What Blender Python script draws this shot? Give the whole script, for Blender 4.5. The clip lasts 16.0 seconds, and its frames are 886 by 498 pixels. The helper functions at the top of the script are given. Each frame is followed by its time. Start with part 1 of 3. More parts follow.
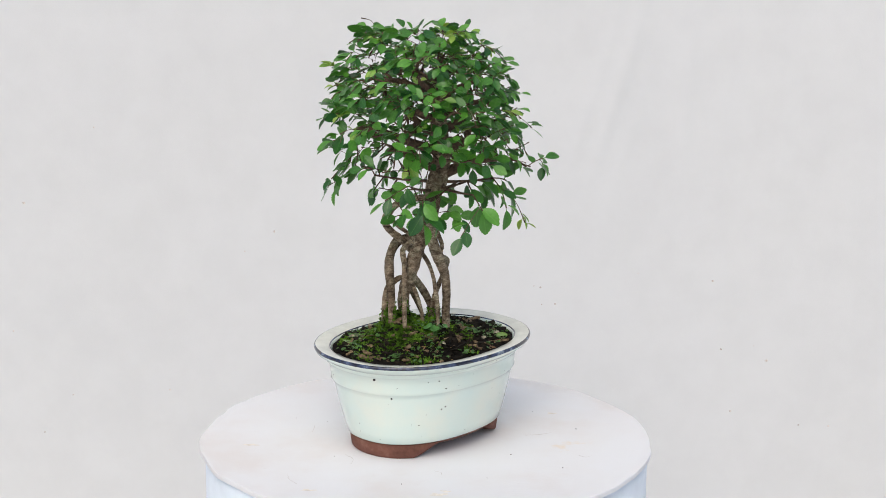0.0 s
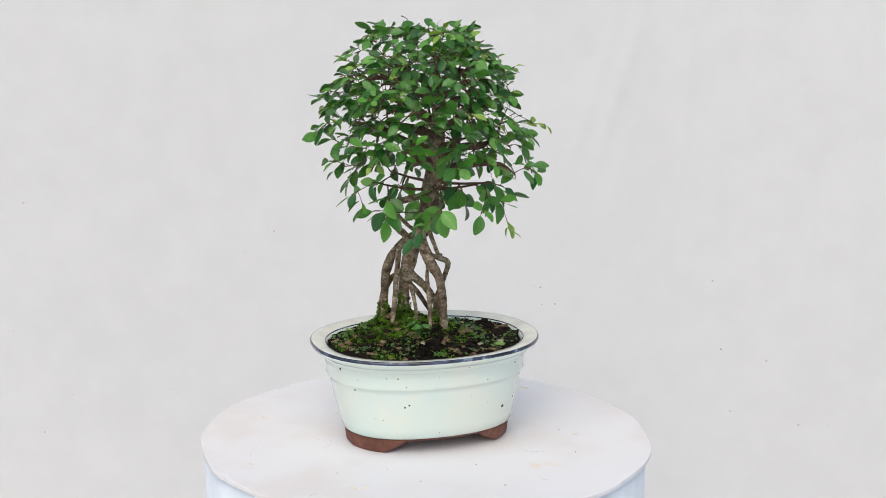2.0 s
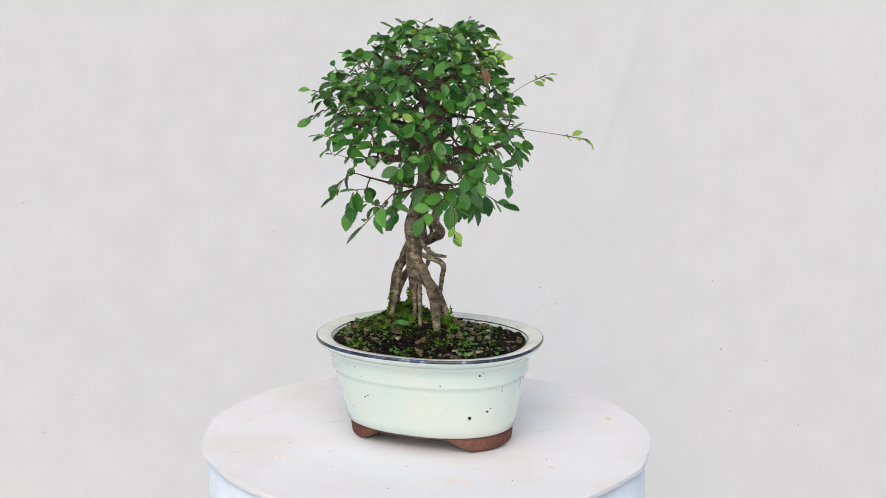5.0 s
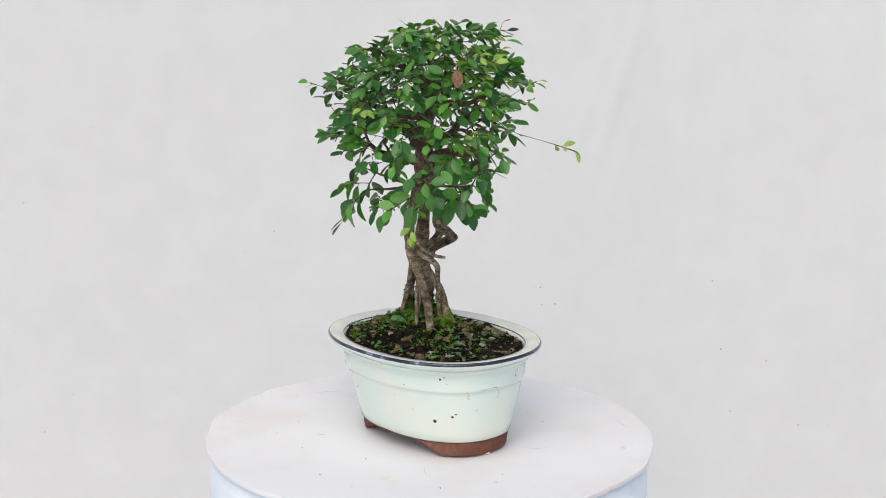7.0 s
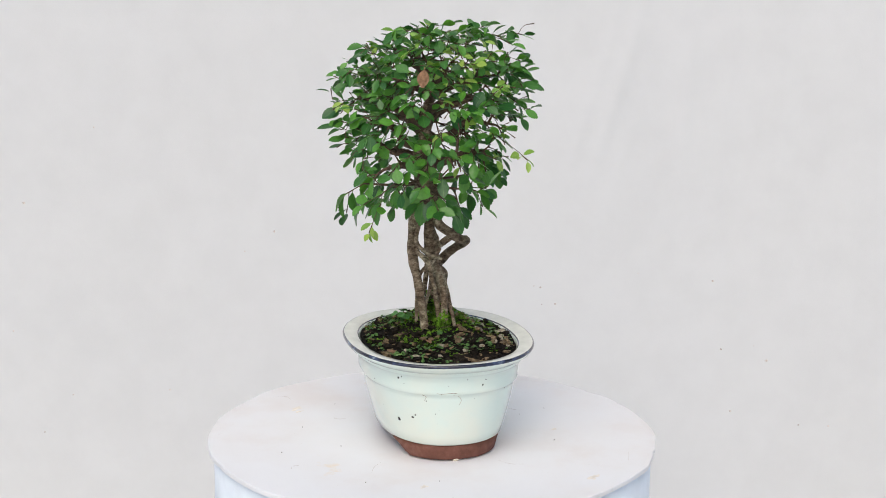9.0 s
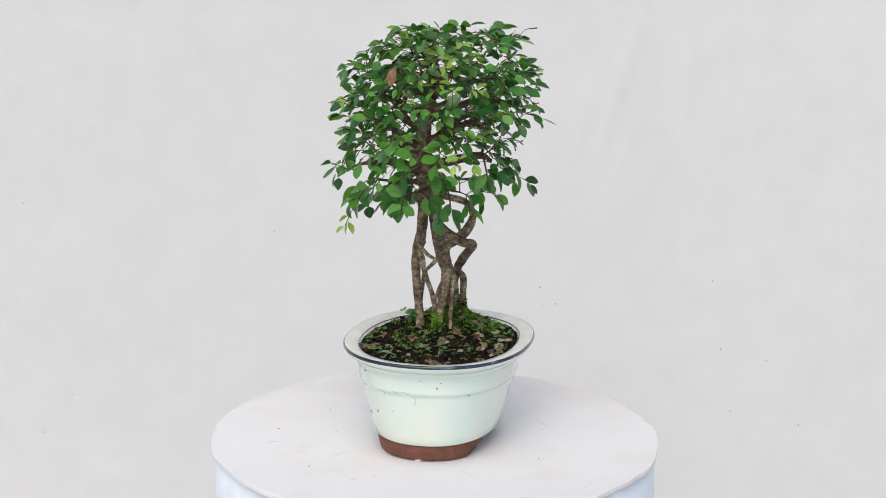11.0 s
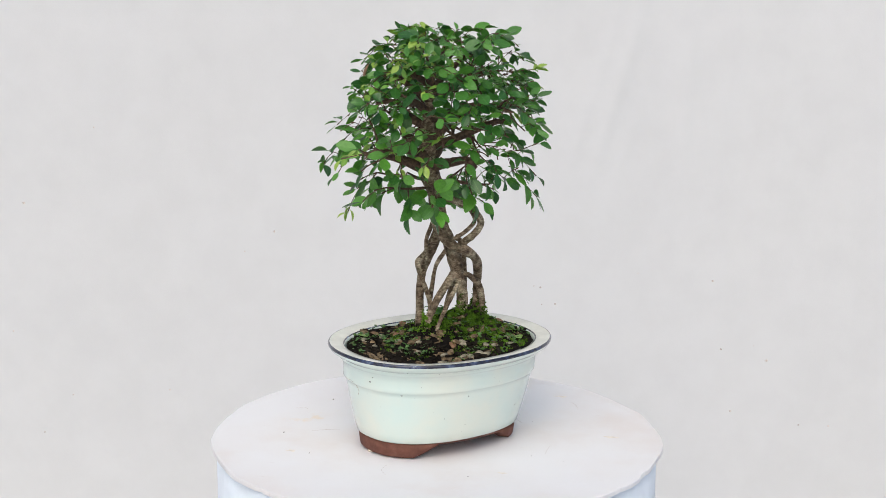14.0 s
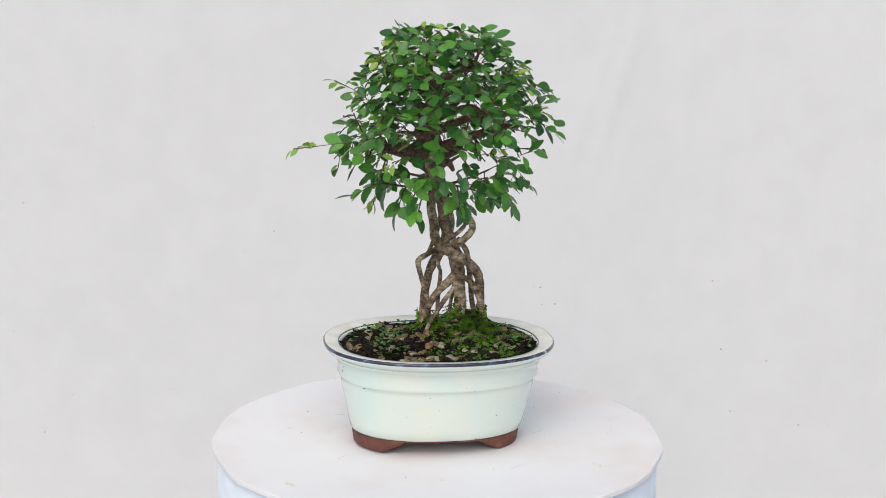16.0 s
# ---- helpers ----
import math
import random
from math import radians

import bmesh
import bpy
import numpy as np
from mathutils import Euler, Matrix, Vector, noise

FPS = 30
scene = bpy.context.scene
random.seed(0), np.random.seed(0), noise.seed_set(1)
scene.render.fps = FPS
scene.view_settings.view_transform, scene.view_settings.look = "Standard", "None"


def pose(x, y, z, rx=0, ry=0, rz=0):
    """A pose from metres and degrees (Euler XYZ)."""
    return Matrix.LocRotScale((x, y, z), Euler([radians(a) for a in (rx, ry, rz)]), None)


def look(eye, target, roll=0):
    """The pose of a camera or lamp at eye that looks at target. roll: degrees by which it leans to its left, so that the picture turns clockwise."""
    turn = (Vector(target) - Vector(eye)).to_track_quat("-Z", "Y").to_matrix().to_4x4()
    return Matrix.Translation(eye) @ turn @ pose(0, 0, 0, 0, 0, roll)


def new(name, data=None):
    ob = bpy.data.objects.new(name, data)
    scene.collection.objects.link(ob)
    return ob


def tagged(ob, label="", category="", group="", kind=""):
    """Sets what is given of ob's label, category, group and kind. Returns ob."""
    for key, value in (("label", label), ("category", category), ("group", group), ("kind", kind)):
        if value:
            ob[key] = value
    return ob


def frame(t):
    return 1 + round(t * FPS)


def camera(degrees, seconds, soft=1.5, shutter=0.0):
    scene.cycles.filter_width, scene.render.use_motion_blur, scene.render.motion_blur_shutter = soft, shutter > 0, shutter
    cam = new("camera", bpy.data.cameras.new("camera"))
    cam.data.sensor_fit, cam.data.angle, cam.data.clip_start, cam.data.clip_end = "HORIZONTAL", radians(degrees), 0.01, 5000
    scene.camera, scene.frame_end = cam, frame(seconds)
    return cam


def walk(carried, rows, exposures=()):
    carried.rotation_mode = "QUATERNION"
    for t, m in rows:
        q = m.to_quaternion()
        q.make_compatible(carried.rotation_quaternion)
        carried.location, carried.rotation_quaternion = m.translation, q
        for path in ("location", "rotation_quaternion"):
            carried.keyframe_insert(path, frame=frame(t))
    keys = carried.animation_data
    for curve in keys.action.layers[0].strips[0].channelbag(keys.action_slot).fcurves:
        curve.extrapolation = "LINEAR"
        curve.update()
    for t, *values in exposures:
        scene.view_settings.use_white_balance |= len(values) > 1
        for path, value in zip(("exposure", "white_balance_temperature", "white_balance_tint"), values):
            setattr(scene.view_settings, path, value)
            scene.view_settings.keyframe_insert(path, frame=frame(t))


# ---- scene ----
from mathutils.bvhtree import BVHTree

# ================= camera =================
TOP = 0.45            # height of the turntable's top above the floor
SPIN = 13.633         # degrees a second, clockwise seen from above
cam = camera(29.28, 16.0, soft=0.6)
EYE = (0.0, -1.3, TOP + 0.4468)
AIM = (0.00781, -0.0318, TOP + 0.1612)
walk(cam, [(0.0, look(EYE, AIM, 0.5)), (16.0, look(EYE, AIM, 0.5))])

# ================= light =================
world = bpy.data.worlds.new("sky")
scene.world = world
world.use_nodes = True
wn = world.node_tree.nodes
sky = wn.new("ShaderNodeTexSky")
sky.sky_type = "NISHITA"
sky.sun_disc = False
sky.sun_elevation = radians(48.6)
sky.sun_rotation = radians(-168)
sky.air_density, sky.dust_density, sky.ozone_density = 1.0, 4.0, 1.0
wn["Background"].inputs["Strength"].default_value = 0.15
world.node_tree.links.new(sky.outputs[0], wn["Background"].inputs[0])

sun_data = bpy.data.lights.new("sun", "SUN")
sun_data.energy, sun_data.angle, sun_data.color = 1.0, radians(80), (0.985, 0.985, 0.955)
sun = new("sun", sun_data)
sun.matrix_world = look((-0.20, -0.95, 1.10), (0, 0, 0))
scene.view_settings.exposure = -0.07


# ================= materials =================
def shader(name, rough=0.6, metal=0.0, spec=0.5):
    m = bpy.data.materials.new(name)
    m.use_nodes = True
    b = m.node_tree.nodes["Principled BSDF"]
    b.inputs["Roughness"].default_value = rough
    b.inputs["Metallic"].default_value = metal
    b.inputs["Specular IOR Level"].default_value = spec
    return m, m.node_tree.nodes, m.node_tree.links, b


def noise_node(n, l, scale, detail=4, rough=0.55, stretch=None):
    co = n.new("ShaderNodeTexCoord")
    t = n.new("ShaderNodeTexNoise")
    t.inputs["Scale"].default_value, t.inputs["Detail"].default_value, t.inputs["Roughness"].default_value = scale, detail, rough
    if stretch:
        mp = n.new("ShaderNodeMapping")
        mp.inputs["Scale"].default_value = stretch
        l.new(co.outputs["Object"], mp.inputs[0])
        l.new(mp.outputs[0], t.inputs["Vector"])
    else:
        l.new(co.outputs["Object"], t.inputs["Vector"])
    return t


def ramp(n, l, source, stops):
    r = n.new("ShaderNodeValToRGB")
    e = r.color_ramp.elements
    while len(e) < len(stops):
        e.new(0.5)
    for k, (p, c) in zip(e, stops):
        k.position, k.color = p, (*c, 1)
    l.new(source, r.inputs[0])
    return r


def mixed(n, l, fac, a, b, blend="MIX"):
    x = n.new("ShaderNodeMix")
    x.data_type, x.blend_type = "RGBA", blend
    for sock, val in ((x.inputs["Factor"], fac), (x.inputs["A"], a), (x.inputs["B"], b)):
        if isinstance(val, (int, float)):
            sock.default_value = val
        elif isinstance(val, tuple):
            sock.default_value = (*val, 1)
        else:
            l.new(val, sock)
    return x.outputs["Result"]


def bump(n, l, b, source, strength, distance):
    k = n.new("ShaderNodeBump")
    k.inputs["Strength"].default_value, k.inputs["Distance"].default_value = strength, distance
    l.new(source, k.inputs["Height"])
    l.new(k.outputs[0], b.inputs["Normal"])


def make_cloth():
    m, n, l, b = shader("white_cloth", 0.9, spec=0.2)
    big = noise_node(n, l, 1.6, 3)
    c = ramp(n, l, big.outputs[0], [(0.36, (0.613, 0.623, 0.622)), (0.64, (0.636, 0.646, 0.648))])
    fine = noise_node(n, l, 26, 5)
    c2 = ramp(n, l, fine.outputs[0], [(0.35, (0.97, 0.97, 0.97)), (0.65, (1, 1, 1))])
    l.new(mixed(n, l, 1.0, c.outputs[0], c2.outputs[0], "MULTIPLY"), b.inputs["Base Color"])
    bump(n, l, b, noise_node(n, l, 900, 2).outputs[0], 0.15, 0.0005)
    return m


def make_board():
    m, n, l, b = shader("white_painted_board", 0.55, spec=0.35)
    big = noise_node(n, l, 9, 5)
    c = ramp(n, l, big.outputs[0], [(0.36, (0.745, 0.72, 0.705)), (0.5, (0.775, 0.775, 0.78)), (0.64, (0.785, 0.795, 0.81))])
    st = noise_node(n, l, 13, 6, 0.7)
    mask = ramp(n, l, st.outputs[0], [(0.64, (0, 0, 0)), (0.72, (0.8, 0.8, 0.8))])
    col = mixed(n, l, mask.outputs[0], c.outputs[0], (0.78, 0.69, 0.57))
    sc = noise_node(n, l, 60, 3, 0.6, (1, 9, 1))
    mask2 = ramp(n, l, sc.outputs[0], [(0.70, (0, 0, 0)), (0.76, (1, 1, 1))])
    col2 = mixed(n, l, mask2.outputs[0], col, (0.66, 0.63, 0.61))
    l.new(col2, b.inputs["Base Color"])
    bump(n, l, b, noise_node(n, l, 120, 5, 0.6, (1, 4, 1)).outputs[0], 0.25, 0.0006)
    return m


def make_plain(name, col, rough=0.7, scale=300, spread=0.25, spec=0.4, depth=0.0004):
    m, n, l, b = shader(name, rough, spec=spec)
    t = noise_node(n, l, scale, 5)
    big = noise_node(n, l, scale / 9, 3)
    lo, hi = tuple(c * (1 - spread) for c in col), tuple(min(1, c * (1 + spread)) for c in col)
    c1 = ramp(n, l, t.outputs[0], [(0.36, lo), (0.64, hi)])
    c2 = ramp(n, l, big.outputs[0], [(0.38, (1 - spread * 0.7,) * 3), (0.62, (1, 1, 1))])
    l.new(mixed(n, l, 1.0, c1.outputs[0], c2.outputs[0], "MULTIPLY"), b.inputs["Base Color"])
    bump(n, l, b, t.outputs[0], 0.5, depth)
    return m


def make_glaze():
    m, n, l, b = shader("celadon_glaze", 0.16, spec=0.5)
    big = noise_node(n, l, 22, 4)
    c = ramp(n, l, big.outputs[0], [(0.34, (0.64, 0.77, 0.715)), (0.5, (0.68, 0.775, 0.705)), (0.66, (0.725, 0.775, 0.685))])
    pits = noise_node(n, l, 330, 2, 0.4)
    pm = ramp(n, l, pits.outputs[0], [(0.765, (0, 0, 0)), (0.785, (1, 1, 1))])
    col = mixed(n, l, pm.outputs[0], c.outputs[0], (0.05, 0.04, 0.035))
    l.new(col, b.inputs["Base Color"])
    b.inputs["Coat Weight"].default_value, b.inputs["Coat Roughness"].default_value = 0.4, 0.08
    bump(n, l, b, noise_node(n, l, 70, 4).outputs[0], 0.18, 0.0008)
    return m


def make_rim_blue():
    m, n, l, b = shader("blue_edged_glaze", 0.14)
    t = noise_node(n, l, 70, 5, 0.65)
    c = ramp(n, l, t.outputs[0], [(0.46, (0.014, 0.018, 0.034)), (0.58, (0.045, 0.065, 0.13)), (0.72, (0.36, 0.45, 0.50))])
    l.new(c.outputs[0], b.inputs["Base Color"])
    b.inputs["Coat Weight"].default_value = 0.5
    return m


def make_terracotta():
    m, n, l, b = shader("raw_red_clay", 0.85, spec=0.25)
    t = noise_node(n, l, 60, 6, 0.65)
    c = ramp(n, l, t.outputs[0], [(0.30, (0.105, 0.045, 0.033)), (0.52, (0.175, 0.075, 0.054)), (0.74, (0.27, 0.145, 0.11))])
    l.new(c.outputs[0], b.inputs["Base Color"])
    bump(n, l, b, noise_node(n, l, 500, 5).outputs[0], 0.5, 0.0004)
    return m


def make_bark(name, dark, mid, light):
    m, n, l, b = shader(name, 0.85, spec=0.25)
    t = noise_node(n, l, 170, 8, 0.68, (1, 1, 1.5))
    big = noise_node(n, l, 60, 5, 0.65)
    c = ramp(n, l, t.outputs[0], [(0.34, dark), (0.50, mid), (0.66, light)])
    lich = ramp(n, l, big.outputs[0], [(0.49, (0, 0, 0)), (0.60, (0.85, 0.85, 0.85))])
    pale = ramp(n, l, t.outputs[0], [(0.36, (0.15, 0.13, 0.075)), (0.62, (0.58, 0.52, 0.37))])
    col = mixed(n, l, lich.outputs[0], c.outputs[0], pale.outputs[0])
    # thin dark rings across the stem
    rings = noise_node(n, l, 170, 5, 0.65, (0.4, 0.4, 3.4))
    rc = ramp(n, l, rings.outputs[0], [(0.32, (0.36, 0.34, 0.32)), (0.42, (1, 1, 1))])
    grain = noise_node(n, l, 620, 4, 0.7, (1, 1, 1.8))
    gc = ramp(n, l, grain.outputs[0], [(0.36, (0.52, 0.50, 0.48)), (0.58, (1, 1, 1))])
    damp = ramp(n, l, noise_node(n, l, 38, 4, 0.6).outputs[0], [(0.38, (0.50, 0.48, 0.45)), (0.52, (1, 1, 1))])
    for layer in (rc, gc, damp):
        col = mixed(n, l, 1.0, col, layer.outputs[0], "MULTIPLY")
    l.new(col, b.inputs["Base Color"])
    high = n.new("ShaderNodeMath")
    high.operation = "ADD"
    l.new(t.outputs[0], high.inputs[0])
    l.new(rings.outputs[0], high.inputs[1])
    bump(n, l, b, high.outputs[0], 0.9, 0.0014)
    return m


def make_leaf(name, dark, light, per_island):
    m, n, l, b = shader(name, 0.33, spec=0.5)
    if per_island:
        info = n.new("ShaderNodeNewGeometry").outputs["Random Per Island"]
    else:
        info = n.new("ShaderNodeObjectInfo").outputs["Random"]
    mid = tuple((p + q) / 2 for p, q in zip(dark, light))
    c = ramp(n, l, info, [(0.0, dark), (0.6, mid), (1.0, light)])
    t = noise_node(n, l, 420, 3)
    tc = ramp(n, l, t.outputs[0], [(0.3, (0.78, 0.80, 0.78)), (0.7, (1, 1, 1))])
    col = mixed(n, l, 1.0, c.outputs[0], tc.outputs[0], "MULTIPLY")
    uv = n.new("ShaderNodeUVMap")
    sep = n.new("ShaderNodeSeparateXYZ")
    l.new(uv.outputs[0], sep.inputs[0])
    # midrib and side veins: u runs across (0 at the rib), v along the blade
    rib = ramp(n, l, sep.outputs[0], [(0.0, (0.16, 0.16, 0.16)), (0.06, (0, 0, 0))])
    col = mixed(n, l, rib.outputs[0], col, tuple(min(1, q * 1.7 + 0.02) for q in light))
    ang = n.new("ShaderNodeMath")
    ang.operation = "MULTIPLY_ADD"
    l.new(sep.outputs[0], ang.inputs[0])
    ang.inputs[1].default_value = -0.45
    l.new(sep.outputs[1], ang.inputs[2])
    wv = n.new("ShaderNodeMath")
    wv.operation = "SINE"
    ml = n.new("ShaderNodeMath")
    ml.operation = "MULTIPLY"
    l.new(ang.outputs[0], ml.inputs[0])
    ml.inputs[1].default_value = 44.0
    l.new(ml.outputs[0], wv.inputs[0])
    relief = n.new("ShaderNodeMath")
    relief.operation = "MULTIPLY_ADD"
    l.new(wv.outputs[0], relief.inputs[0])
    relief.inputs[1].default_value = 0.10
    l.new(noise_node(n, l, 340, 3).outputs[0], relief.inputs[2])
    bump(n, l, b, relief.outputs[0], 0.30, 0.0006)
    l.new(col, b.inputs["Base Color"])
    tr = n.new("ShaderNodeBsdfTranslucent")
    l.new(mixed(n, l, 1.0, col, (1.5, 1.6, 0.6), "MULTIPLY"), tr.inputs[0])
    mx = n.new("ShaderNodeMixShader")
    mx.inputs[0].default_value = 0.13
    l.new(b.outputs[0], mx.inputs[1])
    l.new(tr.outputs[0], mx.inputs[2])
    l.new(mx.outputs[0], n["Material Output"].inputs[0])
    return m


CLOTH = make_cloth()
BOARD = make_board()
WRAP = make_plain("white_wrap", (0.80, 0.87, 0.94), 0.5, 40, 0.04)
GLAZE = make_glaze()
RIM_BLUE = make_rim_blue()
CREAM = make_plain("cream_glaze", (0.69, 0.71, 0.635), 0.18, 60, 0.08, 0.5, 0.0003)
CLAY = make_terracotta()
BARK = make_bark("grey_brown_bark", (0.065, 0.046, 0.031), (0.235, 0.178, 0.120), (0.45, 0.37, 0.26))
TWIG = make_plain("twig_bark", (0.105, 0.066, 0.042), 0.8, 400, 0.4)
LEAF_DARK, LEAF_LIGHT = (0.020, 0.100, 0.022), (0.115, 0.335, 0.043)
LEAF = make_leaf("leaf_green", LEAF_DARK, LEAF_LIGHT, False)
LEAF_MASS = make_leaf("leaf_green_mass", LEAF_DARK, LEAF_LIGHT, True)
YOUNG = make_leaf("young_leaf_green", (0.15, 0.33, 0.045), (0.33, 0.48, 0.09), False)
YOUNG_MASS = make_leaf("young_leaf_green_mass", (0.15, 0.33, 0.045), (0.33, 0.48, 0.09), True)
SOIL = make_plain("dark_potting_soil", (0.010, 0.0085, 0.007), 0.95, 260, 0.5, 0.1, 0.001)
CHIP = make_plain("bark_chip", (0.017, 0.0135, 0.0095), 0.9, 300, 0.8, 0.12)
MOSS = make_plain("moss_green", (0.120, 0.250, 0.024), 0.95, 220, 0.75, 0.15)
STONE = make_plain("pale_stone", (0.34, 0.31, 0.225), 0.9, 300, 0.45, 0.25, 0.0008)
DRY = make_plain("dry_leaf_brown", (0.27, 0.155, 0.085), 0.8, 250, 0.4, 0.3)
PIT = make_plain("burnt_pit", (0.035, 0.03, 0.028), 0.6, 500, 0.4)
STAIN = make_plain("brown_crack", (0.40, 0.35, 0.26), 0.7, 500, 0.4)
CRUMB = make_plain("pale_crumb", (0.20, 0.145, 0.085), 0.9, 400, 0.6, 0.2)
SPROUT = make_plain("sprout_green", (0.070, 0.165, 0.035), 0.5, 500, 0.4, 0.4)
SEEDLING = make_plain("seedling_green", (0.075, 0.220, 0.050), 0.45, 400, 0.25, 0.4)
PALE = make_plain("cream_stone", (0.70, 0.64, 0.52), 0.8, 400, 0.15)
SCRATCH = make_plain("brown_scratch", (0.60, 0.55, 0.51), 0.8, 500, 0.2)
YELLOWED = make_plain("yellowed_paint", (0.80, 0.755, 0.68), 0.6, 260, 0.10)
SCUFF = make_plain("grey_scuff", (0.17, 0.14, 0.12), 0.9, 500, 0.4)
SPECK = make_plain("brown_speck", (0.60, 0.53, 0.49), 0.9, 300, 0.3)


# ================= mesh helpers =================
def finish(bm, name, mats, smooth=True):
    me = bpy.data.meshes.new(name)
    bm.to_mesh(me)
    bm.free()
    for m in (mats if isinstance(mats, (list, tuple)) else [mats]):
        me.materials.append(m)
    if smooth:
        for p in me.polygons:
            p.use_smooth = True
    return me


def part(name, bm, mats, parent, label="", smooth=True):
    ob = new(name, finish(bm, name, mats, smooth))
    ob.parent = parent
    return tagged(ob, label)


def curve_points(pts, per=6):
    """Catmull-Rom through rows of x, y, z, radius."""
    p = [np.array(q, float) for q in pts]
    p = [2 * p[0] - p[1]] + p + [2 * p[-1] - p[-2]]
    out = []
    for i in range(1, len(p) - 2):
        a, b, c, d = p[i - 1:i + 3]
        for k in range(per):
            u = k / per
            out.append(0.5 * (2 * b + (c - a) * u + (2 * a - 5 * b + 4 * c - d) * u * u + (3 * b - a - 3 * c + d) * u ** 3))
    out.append(p[-2])
    return out


def tube(bm, rows, sides=8, lumps=0.0, seed=0.0):
    """Sweep a round section along rows of x, y, z, radius and close both ends."""
    rings = []
    side = Vector((0.31, 0.9, 0.17))
    for i, r in enumerate(rows):
        a, b = rows[max(0, i - 1)], rows[min(len(rows) - 1, i + 1)]
        d = Vector((b[:3] - a[:3]).tolist())
        d = d.normalized() if d.length > 1e-9 else Vector((0, 0, 1))
        u = side - d * side.dot(d)
        u = u.normalized() if u.length > 1e-4 else d.orthogonal().normalized()
        side = u
        w = d.cross(u)
        c = Vector(r[:3].tolist())
        ring = []
        for k in range(sides):
            t = 2 * math.pi * k / sides
            q = math.cos(t) * u + math.sin(t) * w
            rad = max(r[3], 1e-4)
            if lumps:
                rad *= 1 + lumps * (noise.noise((c + q * rad) * 95 + Vector((seed, 0, 0))) + 0.6 * noise.noise((c + q * rad) * 240) + 0.35 * noise.noise((c + q * rad) * 600))
            ring.append(bm.verts.new(c + q * rad))
        rings.append(ring)
    for a, b in zip(rings, rings[1:]):
        for k in range(sides):
            bm.faces.new((a[k], a[(k + 1) % sides], b[(k + 1) % sides], b[k]))
    for ring, flip in ((rings[0], True), (rings[-1], False)):
        bm.faces.new(ring[::-1] if flip else ring)


def oval(a, b, n, count):
    """A superellipse outline of half axes a, b."""
    out = []
    for k in range(count):
        t = 2 * math.pi * k / count
        c, s = math.cos(t), math.sin(t)
        out.append((a * math.copysign(abs(c) ** (2 / n), c), b * math.copysign(abs(s) ** (2 / n), s)))
    return out


def lathe(bm, rows, n=2.3, count=96, close=True, bands=()):
    """Stack oval rings of rows (a, b, z); band i of faces takes material bands[i]."""
    rings = [[bm.verts.new((x, y, z)) for x, y in oval(a, b, n, count)] for a, b, z in rows]
    for i, (p, q) in enumerate(zip(rings, rings[1:])):
        for k in range(count):
            f = bm.faces.new((p[k], p[(k + 1) % count], q[(k + 1) % count], q[k]))
            if i < len(bands):
                f.material_index = bands[i]
    if close:
        bm.faces.new(rings[0][::-1])
        bm.faces.new(rings[-1])
    return rings


MOVING = []


def on_table(name, m):
    """An Empty that rides on the turntable; m is its rest pose in the turntable's space."""
    ob = new(name)
    ob.empty_display_size = 0.02
    MOVING.append((ob, m))
    return ob


def spin(t):
    return pose(0, 0, TOP, 0, 0, -SPIN * t)


# ================= backdrop and floor =================
def build_backdrop():
    bm = bmesh.new()
    nx, nz = 380, 120
    far, half = 0.75, 1.3
    grid = []
    for j in range(nz + 1):
        row = []
        for i in range(nx + 1):
            x = -half + 2 * half * i / nx
            v = j / nz
            s = v * 2.6
            # a sweep: flat on the floor, rounded foot, then upright
            if s < 0.35:
                y, z = far - 0.43 + s, 0.006
            elif s < 0.35 + 0.1257:
                w = (s - 0.35) / 0.08
                y, z = far - 0.08 + 0.08 * math.sin(w), 0.006 + 0.08 * (1 - math.cos(w))
            else:
                y, z = far, 0.086 + (s - 0.4757)
            up = max(0, min(1, (z - 0.05) / 0.3))
            fold = 0.006 * math.sin(x * 9 + 1.5 * math.sin(z * 2.1 + x)) * (0.25 + 0.75 * max(0, min(1, (x + 0.1) * 2.5)))
            fold += 0.006 * noise.noise(Vector((x * 7 + z * 1.6, z * 1.3, 2.0))) + 0.008 * noise.noise(Vector((x * 2.2, z * 1.6, 7.0)))
            # slanting drag creases
            for cx, cz, amp in ((0.185, 0.60, 0.0022), (0.222, 0.63, 0.0030), (0.240, 0.58, 0.0016), (0.31, 0.62, 0.0014), (0.37, 0.60, 0.0012), (0.43, 0.60, 0.0015), (0.48, 0.45, 0.0010)):
                d = (x - cx) - (0.30 if cx < 0.3 else 0.06) * (z - cz)
                fold += amp * math.exp(-(d / 0.009) ** 2) * math.exp(-((z - cz) / 0.13) ** 2)
            row.append(bm.verts.new((x, y - fold * up, z + 0.002 * noise.noise(Vector((x * 5, y * 5, 0))) * (1 - up))))
        grid.append(row)
    for j in range(nz):
        for i in range(nx):
            bm.faces.new((grid[j][i], grid[j][i + 1], grid[j + 1][i + 1], grid[j + 1][i]))
    ob = new("backdrop", finish(bm, "backdrop", CLOTH))
    return tagged(ob, "plain off-white cloth backdrop with soft creases and specks", "backdrop", kind="structure")


def build_floor():
    bm = bmesh.new()
    bmesh.ops.create_grid(bm, x_segments=8, y_segments=8, size=80)
    ob = new("floor", finish(bm, "floor", CLOTH))
    return tagged(ob, "plain pale floor under the cloth", "floor", kind="structure")


BACKDROP = build_backdrop()
build_floor()


